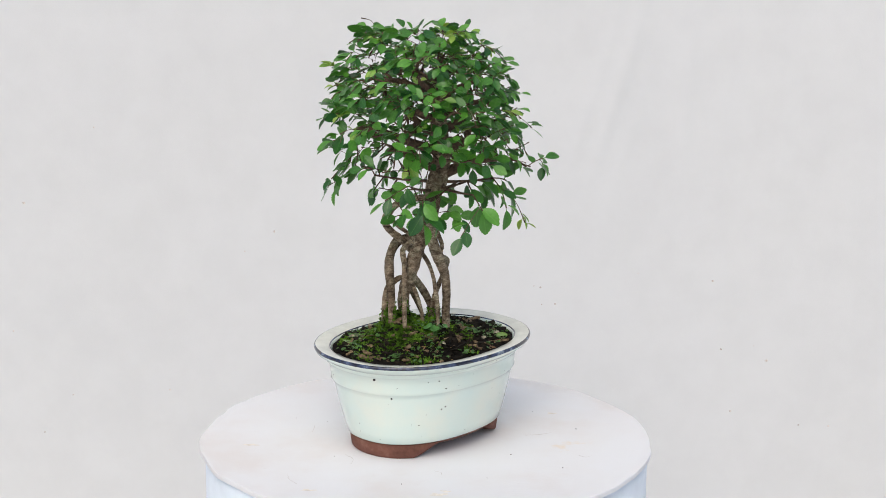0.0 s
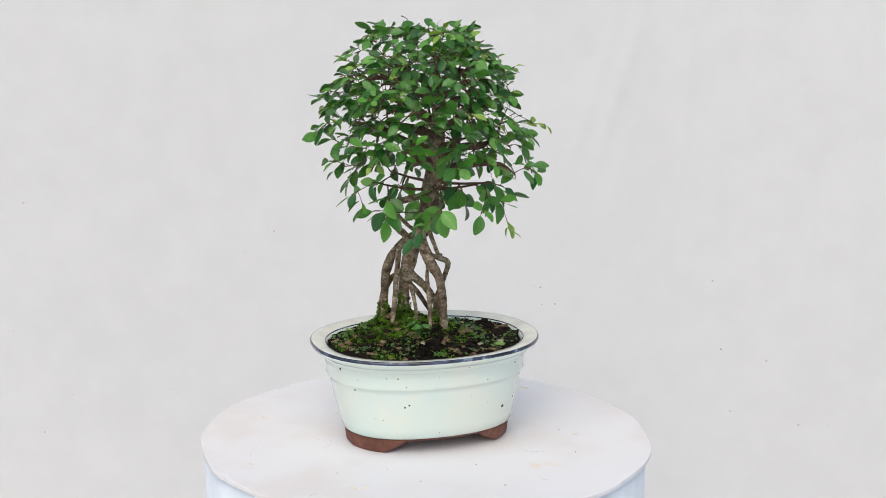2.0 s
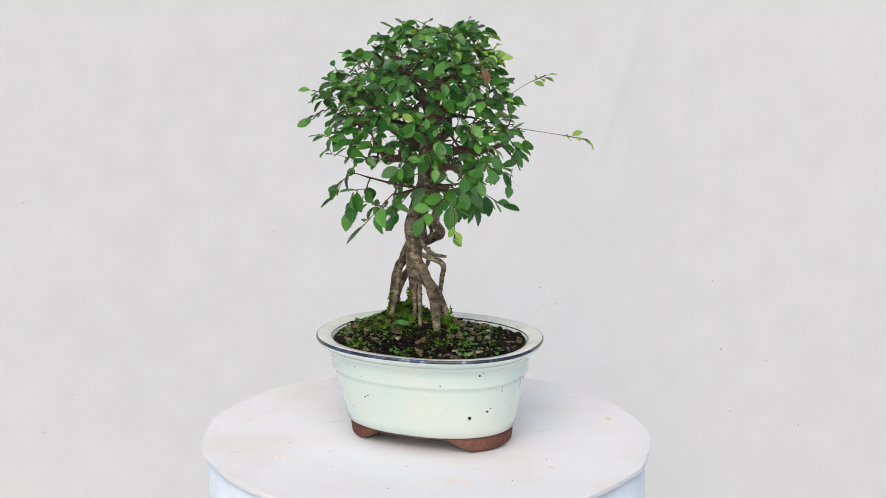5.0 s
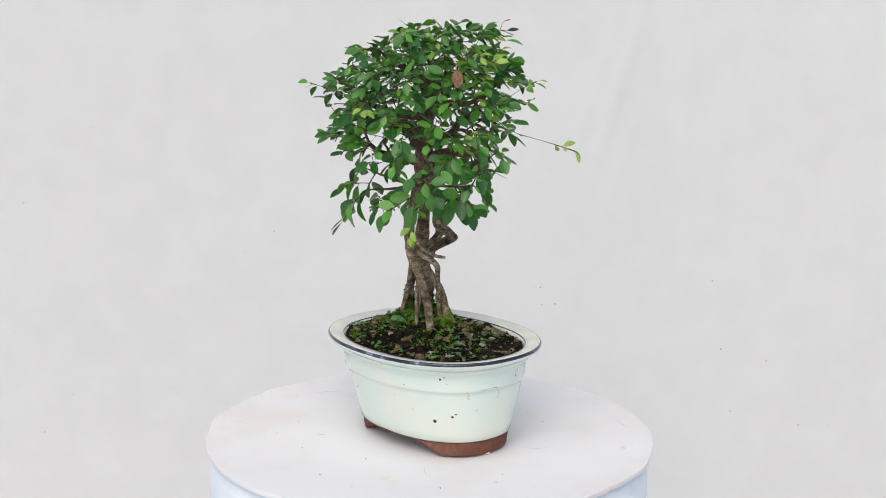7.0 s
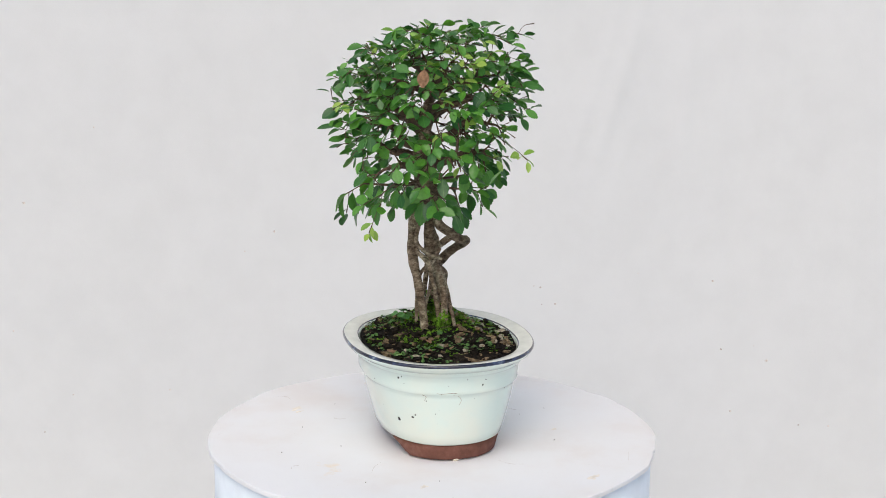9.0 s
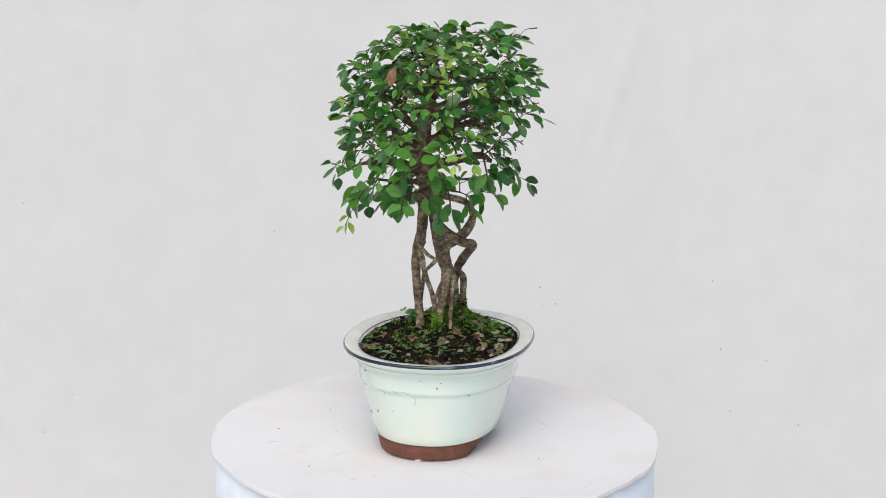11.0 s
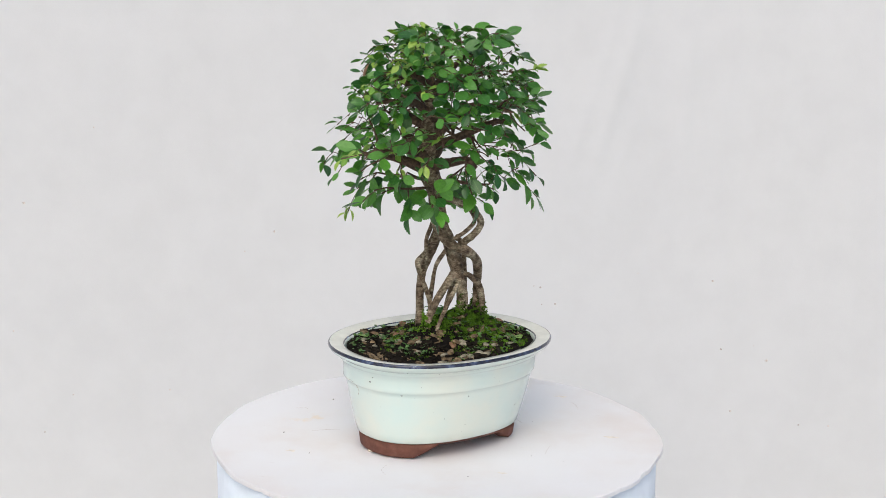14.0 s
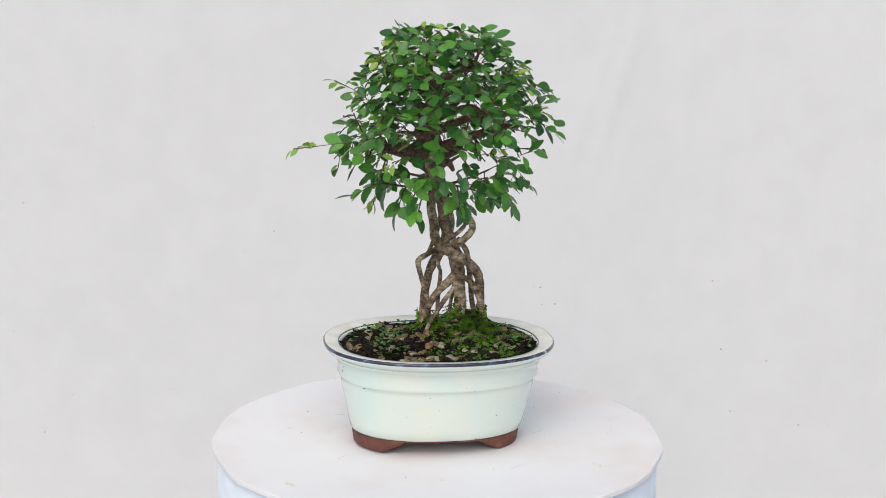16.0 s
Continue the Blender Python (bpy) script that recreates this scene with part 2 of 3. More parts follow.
# ================= turntable =================
def build_table():
    table = on_table("turntable", pose(-0.0042, -0.0020, 0))
    tagged(table, "round white painted turntable with a chipped board top", "turntable")
    rnd = random.Random(5)
    # board top: an outline sawn roughly round, with flats
    bm = bmesh.new()
    count = 240
    rim = []
    for k in range(count):
        t = 2 * math.pi * k / count
        flat = math.cos(math.pi / 13) / math.cos((t + 0.2) % (2 * math.pi / 13) - math.pi / 13)
        r = 0.1810 * (0.65 + 0.35 * flat) + 0.0016 * noise.noise(Vector((3 * math.cos(t), 3 * math.sin(t), 4)))
        r += 0.0006 * noise.noise(Vector((14 * math.cos(t), 14 * math.sin(t), 1)))
        if noise.noise(Vector((11 * math.cos(t), 11 * math.sin(t), 6))) > 0.52:
            r -= 0.0012
        rim.append((r * math.cos(t), r * math.sin(t)))
    levels = ((0.999, -0.0035), (1.0, -0.0006), (0.9975, 0.0), (0.85, 0.0), (0.6, 0.0), (0.3, 0.0))
    rings = [[bm.verts.new((x * f, y * f, z)) for x, y in rim] for f, z in levels]
    for p, q in zip(rings, rings[1:]):
        for k in range(count):
            bm.faces.new((p[k], p[(k + 1) % count], q[(k + 1) % count], q[k]))
    bm.faces.new(rings[-1])
    bm.faces.new(rings[0][::-1])
    part("board", bm, BOARD, table, "white painted board with scuffs and yellow stains", smooth=False)
    # thin curved scratches
    for k in range(9):
        az, rr, bend, size = rnd.uniform(0, 6.3), rnd.uniform(0.07, 0.165), rnd.uniform(-0.004, 0.004), rnd.uniform(0.008, 0.024)
        c, d = Vector((math.cos(az) * rr, math.sin(az) * rr, 0.00002)), Vector((math.cos(az * 3.7), math.sin(az * 3.7), 0))
        e = Vector((-d.y, d.x, 0))
        bm = bmesh.new()
        tube(bm, curve_points([(*(c - d * size * 0.5), 0.00005), (*(c + e * bend), 0.00014), (*(c + d * size * 0.5), 0.00005)], 6), 5)
        part("scratch", bm, SCRATCH, table, "fine brown scratch")
    # yellow-brown stains in the paint
    for az, rr, size in ((-86, 0.130, 0.009), (-83, 0.124, 0.005), (84, 0.156, 0.008), (30, 0.12, 0.006), (190, 0.14, 0.007), (235, 0.15, 0.008), (130, 0.10, 0.005)):
        bm = bmesh.new()
        cx, cy = math.cos(radians(az)) * rr, math.sin(radians(az)) * rr
        top = bm.verts.new((cx, cy, 0.00025))
        ring = []
        for j in range(24):
            t = 2 * math.pi * j / 24
            q = size * (0.7 + 0.8 * noise.noise(Vector((math.cos(t) * 1.6 + az, math.sin(t) * 1.6, rr * 50))))
            ring.append(bm.verts.new((cx + q * math.cos(t), cy + 0.45 * q * math.sin(t), 0.00005)))
        for j in range(24):
            bm.faces.new((top, ring[j], ring[(j + 1) % 24]))
        part("stain", bm, YELLOWED, table, "faint yellow-brown stain")
    # drum under it, wrapped, with creases
    bm = bmesh.new()
    rows = []
    for i in range(15):
        z = -0.0036 - (TOP - 0.008) * i / 14
        ring = []
        for k in range(96):
            t = 2 * math.pi * k / 96
            r = 0.1760 + 0.0016 * noise.noise(Vector((4 * math.cos(t), 4 * math.sin(t), z * 9)))
            ring.append(bm.verts.new((r * math.cos(t), r * math.sin(t), z)))
        rows.append(ring)
    for p, q in zip(rows, rows[1:]):
        for k in range(96):
            bm.faces.new((p[k], q[k], q[(k + 1) % 96], p[(k + 1) % 96]))
    bm.faces.new(rows[0])
    bm.faces.new(rows[-1][::-1])
    part("drum", bm, WRAP, table, "bluish white wrapped drum side")
    return table


build_table()

# ================= pot =================
POT_TURN, POT_LIFT = 46.4, 0.55
POT_AT = pose(-0.0064, 0.0010, 0.0007, 0, 0, POT_TURN) @ pose(0, 0, 0, 0, -POT_LIFT, 0)
POT_N = 2.25


def build_pot():
    pot = on_table("bonsai_pot", POT_AT)
    tagged(pot, "oval pale celadon glazed bonsai pot with bare clay feet", "plant pot")
    # body, outside from the foot ring up to the lip
    out = [(0.0650, 0.0112), (0.0676, 0.0128), (0.0696, 0.0195), (0.0720, 0.029), (0.0748, 0.041), (0.0764, 0.0500),
           (0.0770, 0.0528), (0.0785, 0.0540), (0.0793, 0.0553), (0.0791, 0.0570), (0.0797, 0.0630), (0.0800, 0.0670),
           (0.0820, 0.0684), (0.0832, 0.0700), (0.0834, 0.0712), (0.0852, 0.0732)]
    ins = [(0.0790, 0.0722), (0.076, 0.060), (0.068, 0.030), (0.060, 0.022)]
    rows = [(a, a - 0.0190 + 0.0015 * min(1, max(0, z - 0.02) / 0.05), z + 0.0018 * z / 0.07) for a, z in out + ins]
    bm = bmesh.new()
    lathe(bm, rows, POT_N)
    for v in bm.verts:
        k = max(0, 1 - v.co.z / 0.07)
        v.co.x = v.co.x * (1 + 0.018 * k) + 0.0018 * k
    body = part("body", bm, GLAZE, pot, "pale celadon glazed body with small dark pits")
    # lip
    sec = [(0.0842, 0.0716), (0.0862, 0.0734), (0.0898, 0.0754), (0.0913, 0.0779), (0.0915, 0.0791), (0.0909, 0.0801),
           (0.0902, 0.0803), (0.0835, 0.0793), (0.0797, 0.0785), (0.0788, 0.0778), (0.0774, 0.0762), (0.0774, 0.0716), (0.0842, 0.0716)]
    bm = bmesh.new()
    lathe(bm, [(a, a - 0.0175, z + 0.0020) for a, z in sec], POT_N, close=False, bands=(0, 0, 0, 1, 1, 1, 2, 2, 1, 0, 0, 0))
    bmesh.ops.remove_doubles(bm, verts=bm.verts, dist=1e-6)
    part("rim", bm, [GLAZE, RIM_BLUE, CREAM], pot, "glazed lip with dark blue edges")
    # two clay feet, one round each end, with arched cuts along the long sides
    for sgn in (1, -1):
        bm = bmesh.new()
        count = 40
        ring = []
        for k in range(count + 1):
            t = radians(-66 + 132 * k / count)
            c, s = math.cos(t), math.sin(t)
            ring.append((math.copysign(abs(c) ** (2 / POT_N), c), math.copysign(abs(s) ** (2 / POT_N), s)))
        cols = []
        for k, (c, s) in enumerate(ring):
            edge = min(1.0, min(k, count - k) / 6.0)
            cut = 0.0095 * (1 - edge) ** 1.15
            vs = []
            for a, z in ((0.0658, 0.0116), (0.0652, 0.006 + cut * 0.4), (0.0645, 0.0012 + cut), (0.0635, 0.0 + cut), (0.0560, 0.0 + cut), (0.0555, 0.0116)):
                vs.append(bm.verts.new((sgn * a * 1.018 * c + 0.0016, (a - 0.0190) * s, min(z, 0.0116))))
            cols.append(vs)
        for p, q in zip(cols, cols[1:]):
            for i in range(6):
                f = (p[i], p[(i + 1) % 6], q[(i + 1) % 6], q[i])
                bm.faces.new(f if sgn > 0 else f[::-1])
        bm.faces.new(cols[0] if sgn < 0 else cols[0][::-1])
        bm.faces.new(cols[-1][::-1] if sgn < 0 else cols[-1])
        part("foot", bm, CLAY, pot, "unglazed red-brown clay foot")
    # pits burnt through the glaze, and a brown hairline
    tree = BVHTree.FromPolygons([v.co.copy() for v in body.data.vertices], [tuple(q.vertices) for q in body.data.polygons])
    rnd = random.Random(8)
    pits = [(-164, 0.0680, 1.5), (-155, 0.0529, 0.9), (-120, 0.0428, 0.8), (-126, 0.066, 0.7), (-121, 0.0589, 0.7), (-29, 0.0350, 1.4), (-40, 0.0306, 1.6), (-123, 0.0411, 0.9),
            (-133, 0.0660, 0.6), (-61, 0.0587, 0.6), (-27, 0.0372, 0.8), (-20, 0.050, 0.5), (-37, 0.0665, 1.0), (31, 0.0540, 0.9), (76, 0.0507, 0.6), (12, 0.062, 0.8), (14, 0.066, 0.6)]
    pits += [(rnd.uniform(-180, 180), rnd.uniform(0.016, 0.068), rnd.uniform(0.3, 0.6)) for _ in range(10)]
    for deg, z, size in pits:
        way = Vector((math.cos(radians(deg)), math.sin(radians(deg)), 0))
        hit, nrm, _, _ = tree.ray_cast(Vector((0, 0, z)) + way * 0.2, -way)
        if hit is None:
            continue
        bm = bmesh.new()
        bmesh.ops.create_icosphere(bm, subdivisions=1, radius=1)
        for v in bm.verts:
            v.co *= 1 + 0.35 * noise.noise(v.co * 1.3 + Vector((deg, z * 900, 0)))
        turn = nrm.to_track_quat("Z", "Y").to_matrix().to_4x4()
        sc = 0.0010 * size
        bmesh.ops.transform(bm, matrix=Matrix.Translation(hit) @ turn @ Matrix.Diagonal((sc, sc * rnd.uniform(0.7, 1.1), sc * 0.16, 1)), verts=bm.verts)
        part("pit", bm, PIT, pot, "dark pit in the glaze")
    for line in ([(-14, 0.0572), (-11, 0.0568), (-7, 0.0573), (-3, 0.0570)], [(-5, 0.0560), (-2, 0.0545), (0, 0.0510), (-1, 0.0470)], [(-22, 0.0555), (-20, 0.0535), (-21, 0.0505)]):
        rows = []
        for deg, z in line:
            way = Vector((math.cos(radians(deg)), math.sin(radians(deg)), 0))
            hit, nrm, _, _ = tree.ray_cast(Vector((0, 0, z)) + way * 0.2, -way)
            rows.append((*hit, 0.00018))
        bm = bmesh.new()
        tube(bm, curve_points(rows, 5), 5, 0.4)
        part("crack", bm, STAIN, pot, "brown hairline crack in the glaze")
    # underside
    bm = bmesh.new()
    lathe(bm, [(0.060, 0.042, 0.0102), (0.0648, 0.0464, 0.0106), (0.0648, 0.0464, 0.0116)], POT_N)
    part("base", bm, CLAY, pot, "unglazed clay underside")


build_pot()

# ================= soil =================
SOIL_Z = 0.0782


def mound(x, y):
    """Height of the soil in the pot's space."""
    h = SOIL_Z + 0.0022 * noise.noise(Vector((x * 45, y * 45, 1))) + 0.0013 * noise.noise(Vector((x * 130, y * 130, 3)))
    q = ((x + 0.011) / 0.046) ** 2 + (y / 0.036) ** 2
    return h + 0.0165 * math.exp(-q ** 1.5) + 0.009 * math.exp(-((x + 0.0190) ** 2 + (y - 0.0055) ** 2) / 0.00016) + 0.003 * math.exp(-((x + 0.0330) ** 2 + (y - 0.0060) ** 2) / 0.00016)


def build_soil():
    bm = bmesh.new()
    rings = []
    for j in range(26):
        f = (j + 1) / 26
        rings.append([bm.verts.new((x * f, y * f, mound(x * f, y * f))) for x, y in oval(0.0770, 0.0600, POT_N, 110)])
    for p, q in zip(rings, rings[1:]):
        for k in range(110):
            bm.faces.new((p[k], q[k], q[(k + 1) % 110], p[(k + 1) % 110]))
    bm.faces.new(rings[0])
    soil = on_table("soil", POT_AT)
    tagged(soil, "dark damp potting soil with bark bits", "soil", kind="stuff")
    part("soil_surface", bm, SOIL, soil)
    return soil


SOIL_OB = build_soil()

# ================= tree =================
TREE = on_table("bonsai_tree", pose(0, 0, 0))
tagged(TREE, "small elm bonsai with exposed roots and a dense leafy crown", "bonsai tree")

TRUNK = [(0.000, 0.004, 0.292, 0.0022), (0.004, -0.002, 0.268, 0.0042), (0.006, -0.006, 0.242, 0.0070), (0.005, -0.0070, 0.218, 0.0082), (0.001, -0.0060, 0.204, 0.0080),
         (-0.0035, -0.0072, 0.189, 0.0049), (-0.0068, -0.0078, 0.1708, 0.0050), (-0.0137, -0.0104, 0.1508, 0.0062), (-0.0177, -0.0097, 0.1376, 0.0060),
         (-0.0210, -0.0072, 0.1260, 0.0054), (-0.0228, -0.0060, 0.1150, 0.0050), (-0.0222, -0.0068, 0.100, 0.0048), (-0.022, -0.007, 0.085, 0.0050)]


def slim(rows, k=0.82):
    return [np.array([*q[:3], q[3] * k]) for q in rows]


def build_trunk():
    bm = bmesh.new()
    tube(bm, slim(curve_points(TRUNK, 12), 0.9), 22, 0.15)
    part("trunk", bm, BARK, TREE, "gnarled grey-brown trunk")


def root(seed, *rows):
    """One exposed root through rows of x, y, z, radius."""
    bm = bmesh.new()
    tube(bm, slim(curve_points(rows, 12)), 14, 0.15, 3.1 * seed)
    part("root", bm, BARK, TREE, "exposed grey-brown root")


build_trunk()
# stout root bowed outwards
root(0, (0.0015, -0.010, 0.205, 0.0058), (0.0005, -0.0150, 0.190, 0.0052), (-0.0012, -0.0190, 0.1700, 0.0052),  (0.0046, -0.0160, 0.1499, 0.0050), (0.0097, -0.0091, 0.1346, 0.0044), (0.0109, -0.0042, 0.1179, 0.0041), (0.0106, -0.0010, 0.0980, 0.0040), (0.010, 0.001, 0.082, 0.0042))
# knuckled root that swings round the trunk
root(1, (0.001, -0.002, 0.204, 0.0052), (-0.0014, 0.0042, 0.188, 0.0042), (-0.0034, 0.0027, 0.1748, 0.0046), (-0.0098, 0.0101, 0.1665, 0.0046), (-0.0191, 0.0135, 0.1603, 0.0044), (-0.0285, 0.0120, 0.1570, 0.0048), (-0.0336, -0.0015, 0.1483, 0.0043), (-0.0338, -0.0120, 0.1390, 0.0046), (-0.0327, -0.0185, 0.1280, 0.0040), (-0.0316, -0.0212, 0.1110, 0.0037), (-0.031, -0.0225, 0.085, 0.0040))
# thin straight root
root(2, (-0.016, -0.010, 0.163, 0.0026), (-0.0232, -0.0115, 0.1555, 0.0026), (-0.0218, -0.0175, 0.1445, 0.0026), (-0.0220, -0.0204, 0.1265, 0.0025), (-0.0218, -0.0228, 0.1116, 0.0024), (-0.0212, -0.0274, 0.0950, 0.0019), (-0.021, -0.028, 0.085, 0.0018))
# thin wandering root
root(3, (-0.0100, 0.0000, 0.1530, 0.0020), (-0.0036, -0.0022, 0.1433, 0.0020), (0.0005, -0.0105, 0.1339, 0.0018), (0.0023, -0.0117, 0.1237, 0.0022), (0.0041, -0.0120, 0.1099, 0.0020), (0.0044, -0.0121, 0.0940, 0.0017), (0.0045, -0.012, 0.085, 0.0016))
# kneed root
root(4, (-0.001, -0.016, 0.157, 0.0026), (0.0056, -0.0105, 0.1513, 0.0024), (0.0081, -0.0025, 0.1478, 0.0025), (0.0112, 0.0042, 0.1433, 0.0028), (0.0084, 0.0047, 0.1328, 0.0023), (0.0044, 0.0050, 0.1226, 0.0023), (0.0014, 0.0044, 0.1133, 0.0026), (-0.001, 0.006, 0.098, 0.0028), (-0.002, 0.007, 0.085, 0.0030))
# hooked aerial root
root(5, (-0.001, -0.009, 0.184, 0.0020), (0.0039, -0.0118, 0.1692, 0.0021), (0.0072, -0.0104, 0.1591, 0.0020), (0.0052, -0.0011, 0.1509, 0.0019), (0.0026, 0.0101, 0.1477, 0.0013))
# looping upper root, in two strands
root(6, (-0.004, -0.005, 0.196, 0.0036), (-0.0170, 0.000, 0.1935, 0.0034), (-0.0300, 0.0005, 0.1880, 0.0034), (-0.0377, -0.0017, 0.1772, 0.0036), (-0.0330, 0.0009, 0.1680, 0.0034), (-0.0250, 0.0021, 0.1613, 0.0034), (-0.016, -0.005, 0.153, 0.0032))
root(11, (-0.0300, 0.0035, 0.1870, 0.0016), (-0.0335, 0.0030, 0.1790, 0.0019), (-0.0275, 0.0055, 0.1712, 0.0020), (-0.0185, 0.0062, 0.1645, 0.0020), (-0.010, 0.001, 0.157, 0.0020))
# leaning root
root(7, (-0.0175, -0.0080, 0.1370, 0.0046), (-0.0158, -0.0058, 0.1325, 0.0046), (-0.0099, 0.0029, 0.1236, 0.0038), (-0.0037, 0.0087, 0.1118, 0.0036), (0.0008, 0.0117, 0.0985, 0.0036), (0.001, 0.012, 0.085, 0.0038))
# thin leaning root
root(8, (-0.0214, -0.0060, 0.1300, 0.0024), (-0.0200, -0.0030, 0.1260, 0.0023), (-0.0162, 0.0028, 0.1182, 0.0023), (-0.0115, 0.0094, 0.1068, 0.0022), (-0.0079, 0.0149, 0.0965, 0.0018), (-0.006, 0.017, 0.087, 0.0018))
# root beside the moss
root(9, (-0.0225, -0.0085, 0.1330, 0.0028), (-0.0276, -0.0098, 0.1319, 0.0028), (-0.0344, -0.0108, 0.1252, 0.0034), (-0.0371, -0.0146, 0.1134, 0.0031), (-0.0376, -0.0176, 0.0989, 0.0028), (-0.0375, -0.018, 0.085, 0.0028))
# inner root
root(10, (-0.019, -0.006, 0.133, 0.0022), (-0.012, -0.010, 0.118, 0.0020), (-0.008, -0.012, 0.103, 0.0018), (-0.007, -0.013, 0.085, 0.0020))


def leaf_mesh(name, length, width, mat, seed):
    """A serrated elm leaf along +y, face up +z, folded a little on its rib."""
    rnd = random.Random(seed)
    bm = bmesh.new()
    uv = bm.loops.layers.uv.new("UVMap")
    steps = 9
    curl, cup, ruffle = rnd.uniform(-0.08, 0.30), rnd.uniform(0.05, 0.45), rnd.uniform(0.008, 0.026)
    half = {}
    for side in (-1, 1):
        edge = []
        for k in range(steps * 2 + 1):
            v = k / (steps * 2)
            w = width * 0.5 * (math.sin(math.pi * v ** 1.02) ** 0.74 if 0 < v < 1 else 0) * (1.0 + (0.055 if k % 2 else -0.045))
            z = -curl * length * v * v + cup * w
            edge.append(Vector((side * w, v * length + (0.022 * length if k % 2 else 0), z + length * ruffle * math.sin(2.2 * k + side + seed))))
        half[side] = edge
    rib = [bm.verts.new((0, length * k / steps, -curl * length * (k / steps) ** 2)) for k in range(steps + 1)]
    for side in (-1, 1):
        out = [bm.verts.new(p) for p in half[side][1:-1]]
        for k in range(steps):
            seq = [rib[k], rib[k + 1]] + [out[j - 1] for j in (2 * k + 2, 2 * k + 1, 2 * k) if 0 < j < 2 * steps]
            f = bm.faces.new(seq if side < 0 else seq[::-1])
            for lp in f.loops:
                lp[uv].uv = (min(1, abs(lp.vert.co.x) / (width * 0.5)), lp.vert.co.y / length)
    # stalk
    q = 0.0005
    s = [bm.verts.new(p) for p in ((-q, 0, 0), (q, 0, 0), (q * 0.8, -0.12 * length, -0.0006), (-q * 0.8, -0.12 * length, -0.0006))]
    bm.faces.new(s)
    return finish(bm, name, mat)


# crown radius by height: mean and two harmonics round the trunk
CROWN = [(0.3360, 0.0150, -0.0120, 0.0100, 0.0, 0.0), (0.3225, 0.0453, -0.0143, 0.0120, -0.0014, -0.0074), (0.3009, 0.0684, -0.0089, -0.0066, 0.0012, -0.0070),
         (0.2748, 0.0800, -0.0078, -0.0084, -0.0010, -0.0035), (0.2440, 0.0822, -0.0016, -0.0088, 0.0014, 0.0080), (0.2174, 0.0770, -0.0009, -0.0062, 0.0083, 0.0066),
         (0.1950, 0.0600, 0.0030, -0.0150, -0.0017, 0.0070), (0.1780, 0.0300, 0.0, -0.010, 0.0, 0.0)][::-1]


def envelope(z, az):
    hs = [c[0] for c in CROWN]
    k = [float(np.interp(z, hs, [c[i] for c in CROWN])) for i in range(1, 6)]
    bulge = sum(0.006 * math.exp(-(((az - c + math.pi) % (2 * math.pi) - math.pi) / 0.38) ** 2) for c in (-2.18, 2.86)) * math.exp(-((z - 0.262) / 0.028) ** 2)
    return bulge + k[0] + k[1] * math.cos(az) + k[2] * math.sin(az) + k[3] * math.cos(2 * az) + k[4] * math.sin(2 * az)


# twig ends that stand out of the crown, or hang under it: x, y, z, young
TIPS = [(0.0470, 0.1120, 0.2420, 1), (-0.0580, 0.0545, 0.3293, -1), (-0.0035, -0.1055, 0.2827, 0), (0.0728, -0.0115, 0.1779, 1), (0.0320, 0.0815, 0.2914, 1), (-0.081, -0.060, 0.248, 0),
        (0.0933, 0.008, 0.220, 0), (-0.0900, 0.012, 0.2015, 0), (0.0922, -0.0062, 0.228, 0), (-0.0850, -0.0195, 0.2125, 0), (-0.080, -0.0005, 0.2975, 1), (0.0827, 0.003, 0.250, 0), (0.0132, -0.0875, 0.2434, 0),
        (-0.0490, -0.083, 0.272, 0), (-0.0905, 0.023, 0.2555, 0), (0.0751, 0.036, 0.2157, 0), (0.067, -0.034, 0.269, 0), (-0.0245, 0.0785, 0.268, 0),
        (-0.062, -0.086, 0.253, 0), (-0.056, -0.076, 0.230, 0), (-0.0765, -0.045, 0.262, 0)]
# low sprays
SPRAYS = [(-0.0373, -0.068, 0.2027), (-0.0225, -0.0215, 0.2028), (0.0385, -0.061, 0.1946), (0.0594, 0.007, 0.206), (0.0653, -0.007, 0.1963), (-0.0205, -0.065, 0.2135), (-0.0227, -0.0746, 0.1957),
          (-0.0074, -0.0648, 0.2015), (-0.0075, -0.068, 0.1866), (0.040, 0.013, 0.197), (0.050, 0.037, 0.1946), (0.056, -0.0155, 0.200), (0.0583, -0.031, 0.1912), (0.022, -0.0708, 0.177),
          (-0.010, 0.041, 0.1887), (-0.0115, 0.0447, 0.205), (-0.0445, 0.023, 0.1963), (-0.061, 0.0115, 0.212), (0.0137, 0.0286, 0.1858), (-0.003, 0.0235, 0.1848), (0.0435, 0.026, 0.2016),
          (-0.0357, 0.011, 0.1933), (-0.0785, 0.0, 0.2005), (0.012, -0.040, 0.190), (-0.012, -0.046, 0.188), (-0.028, -0.048, 0.188), (-0.010, -0.055, 0.198), (0.022, -0.045, 0.186), (0.002, -0.036, 0.182)]
# thin low limbs that carry the sprays
LOW = [(-0.016, -0.050, 0.212), (0.030, -0.045, 0.206), (0.046, -0.006, 0.212), (0.032, 0.024, 0.206), (-0.006, 0.030, 0.204), (-0.046, 0.014, 0.210)]


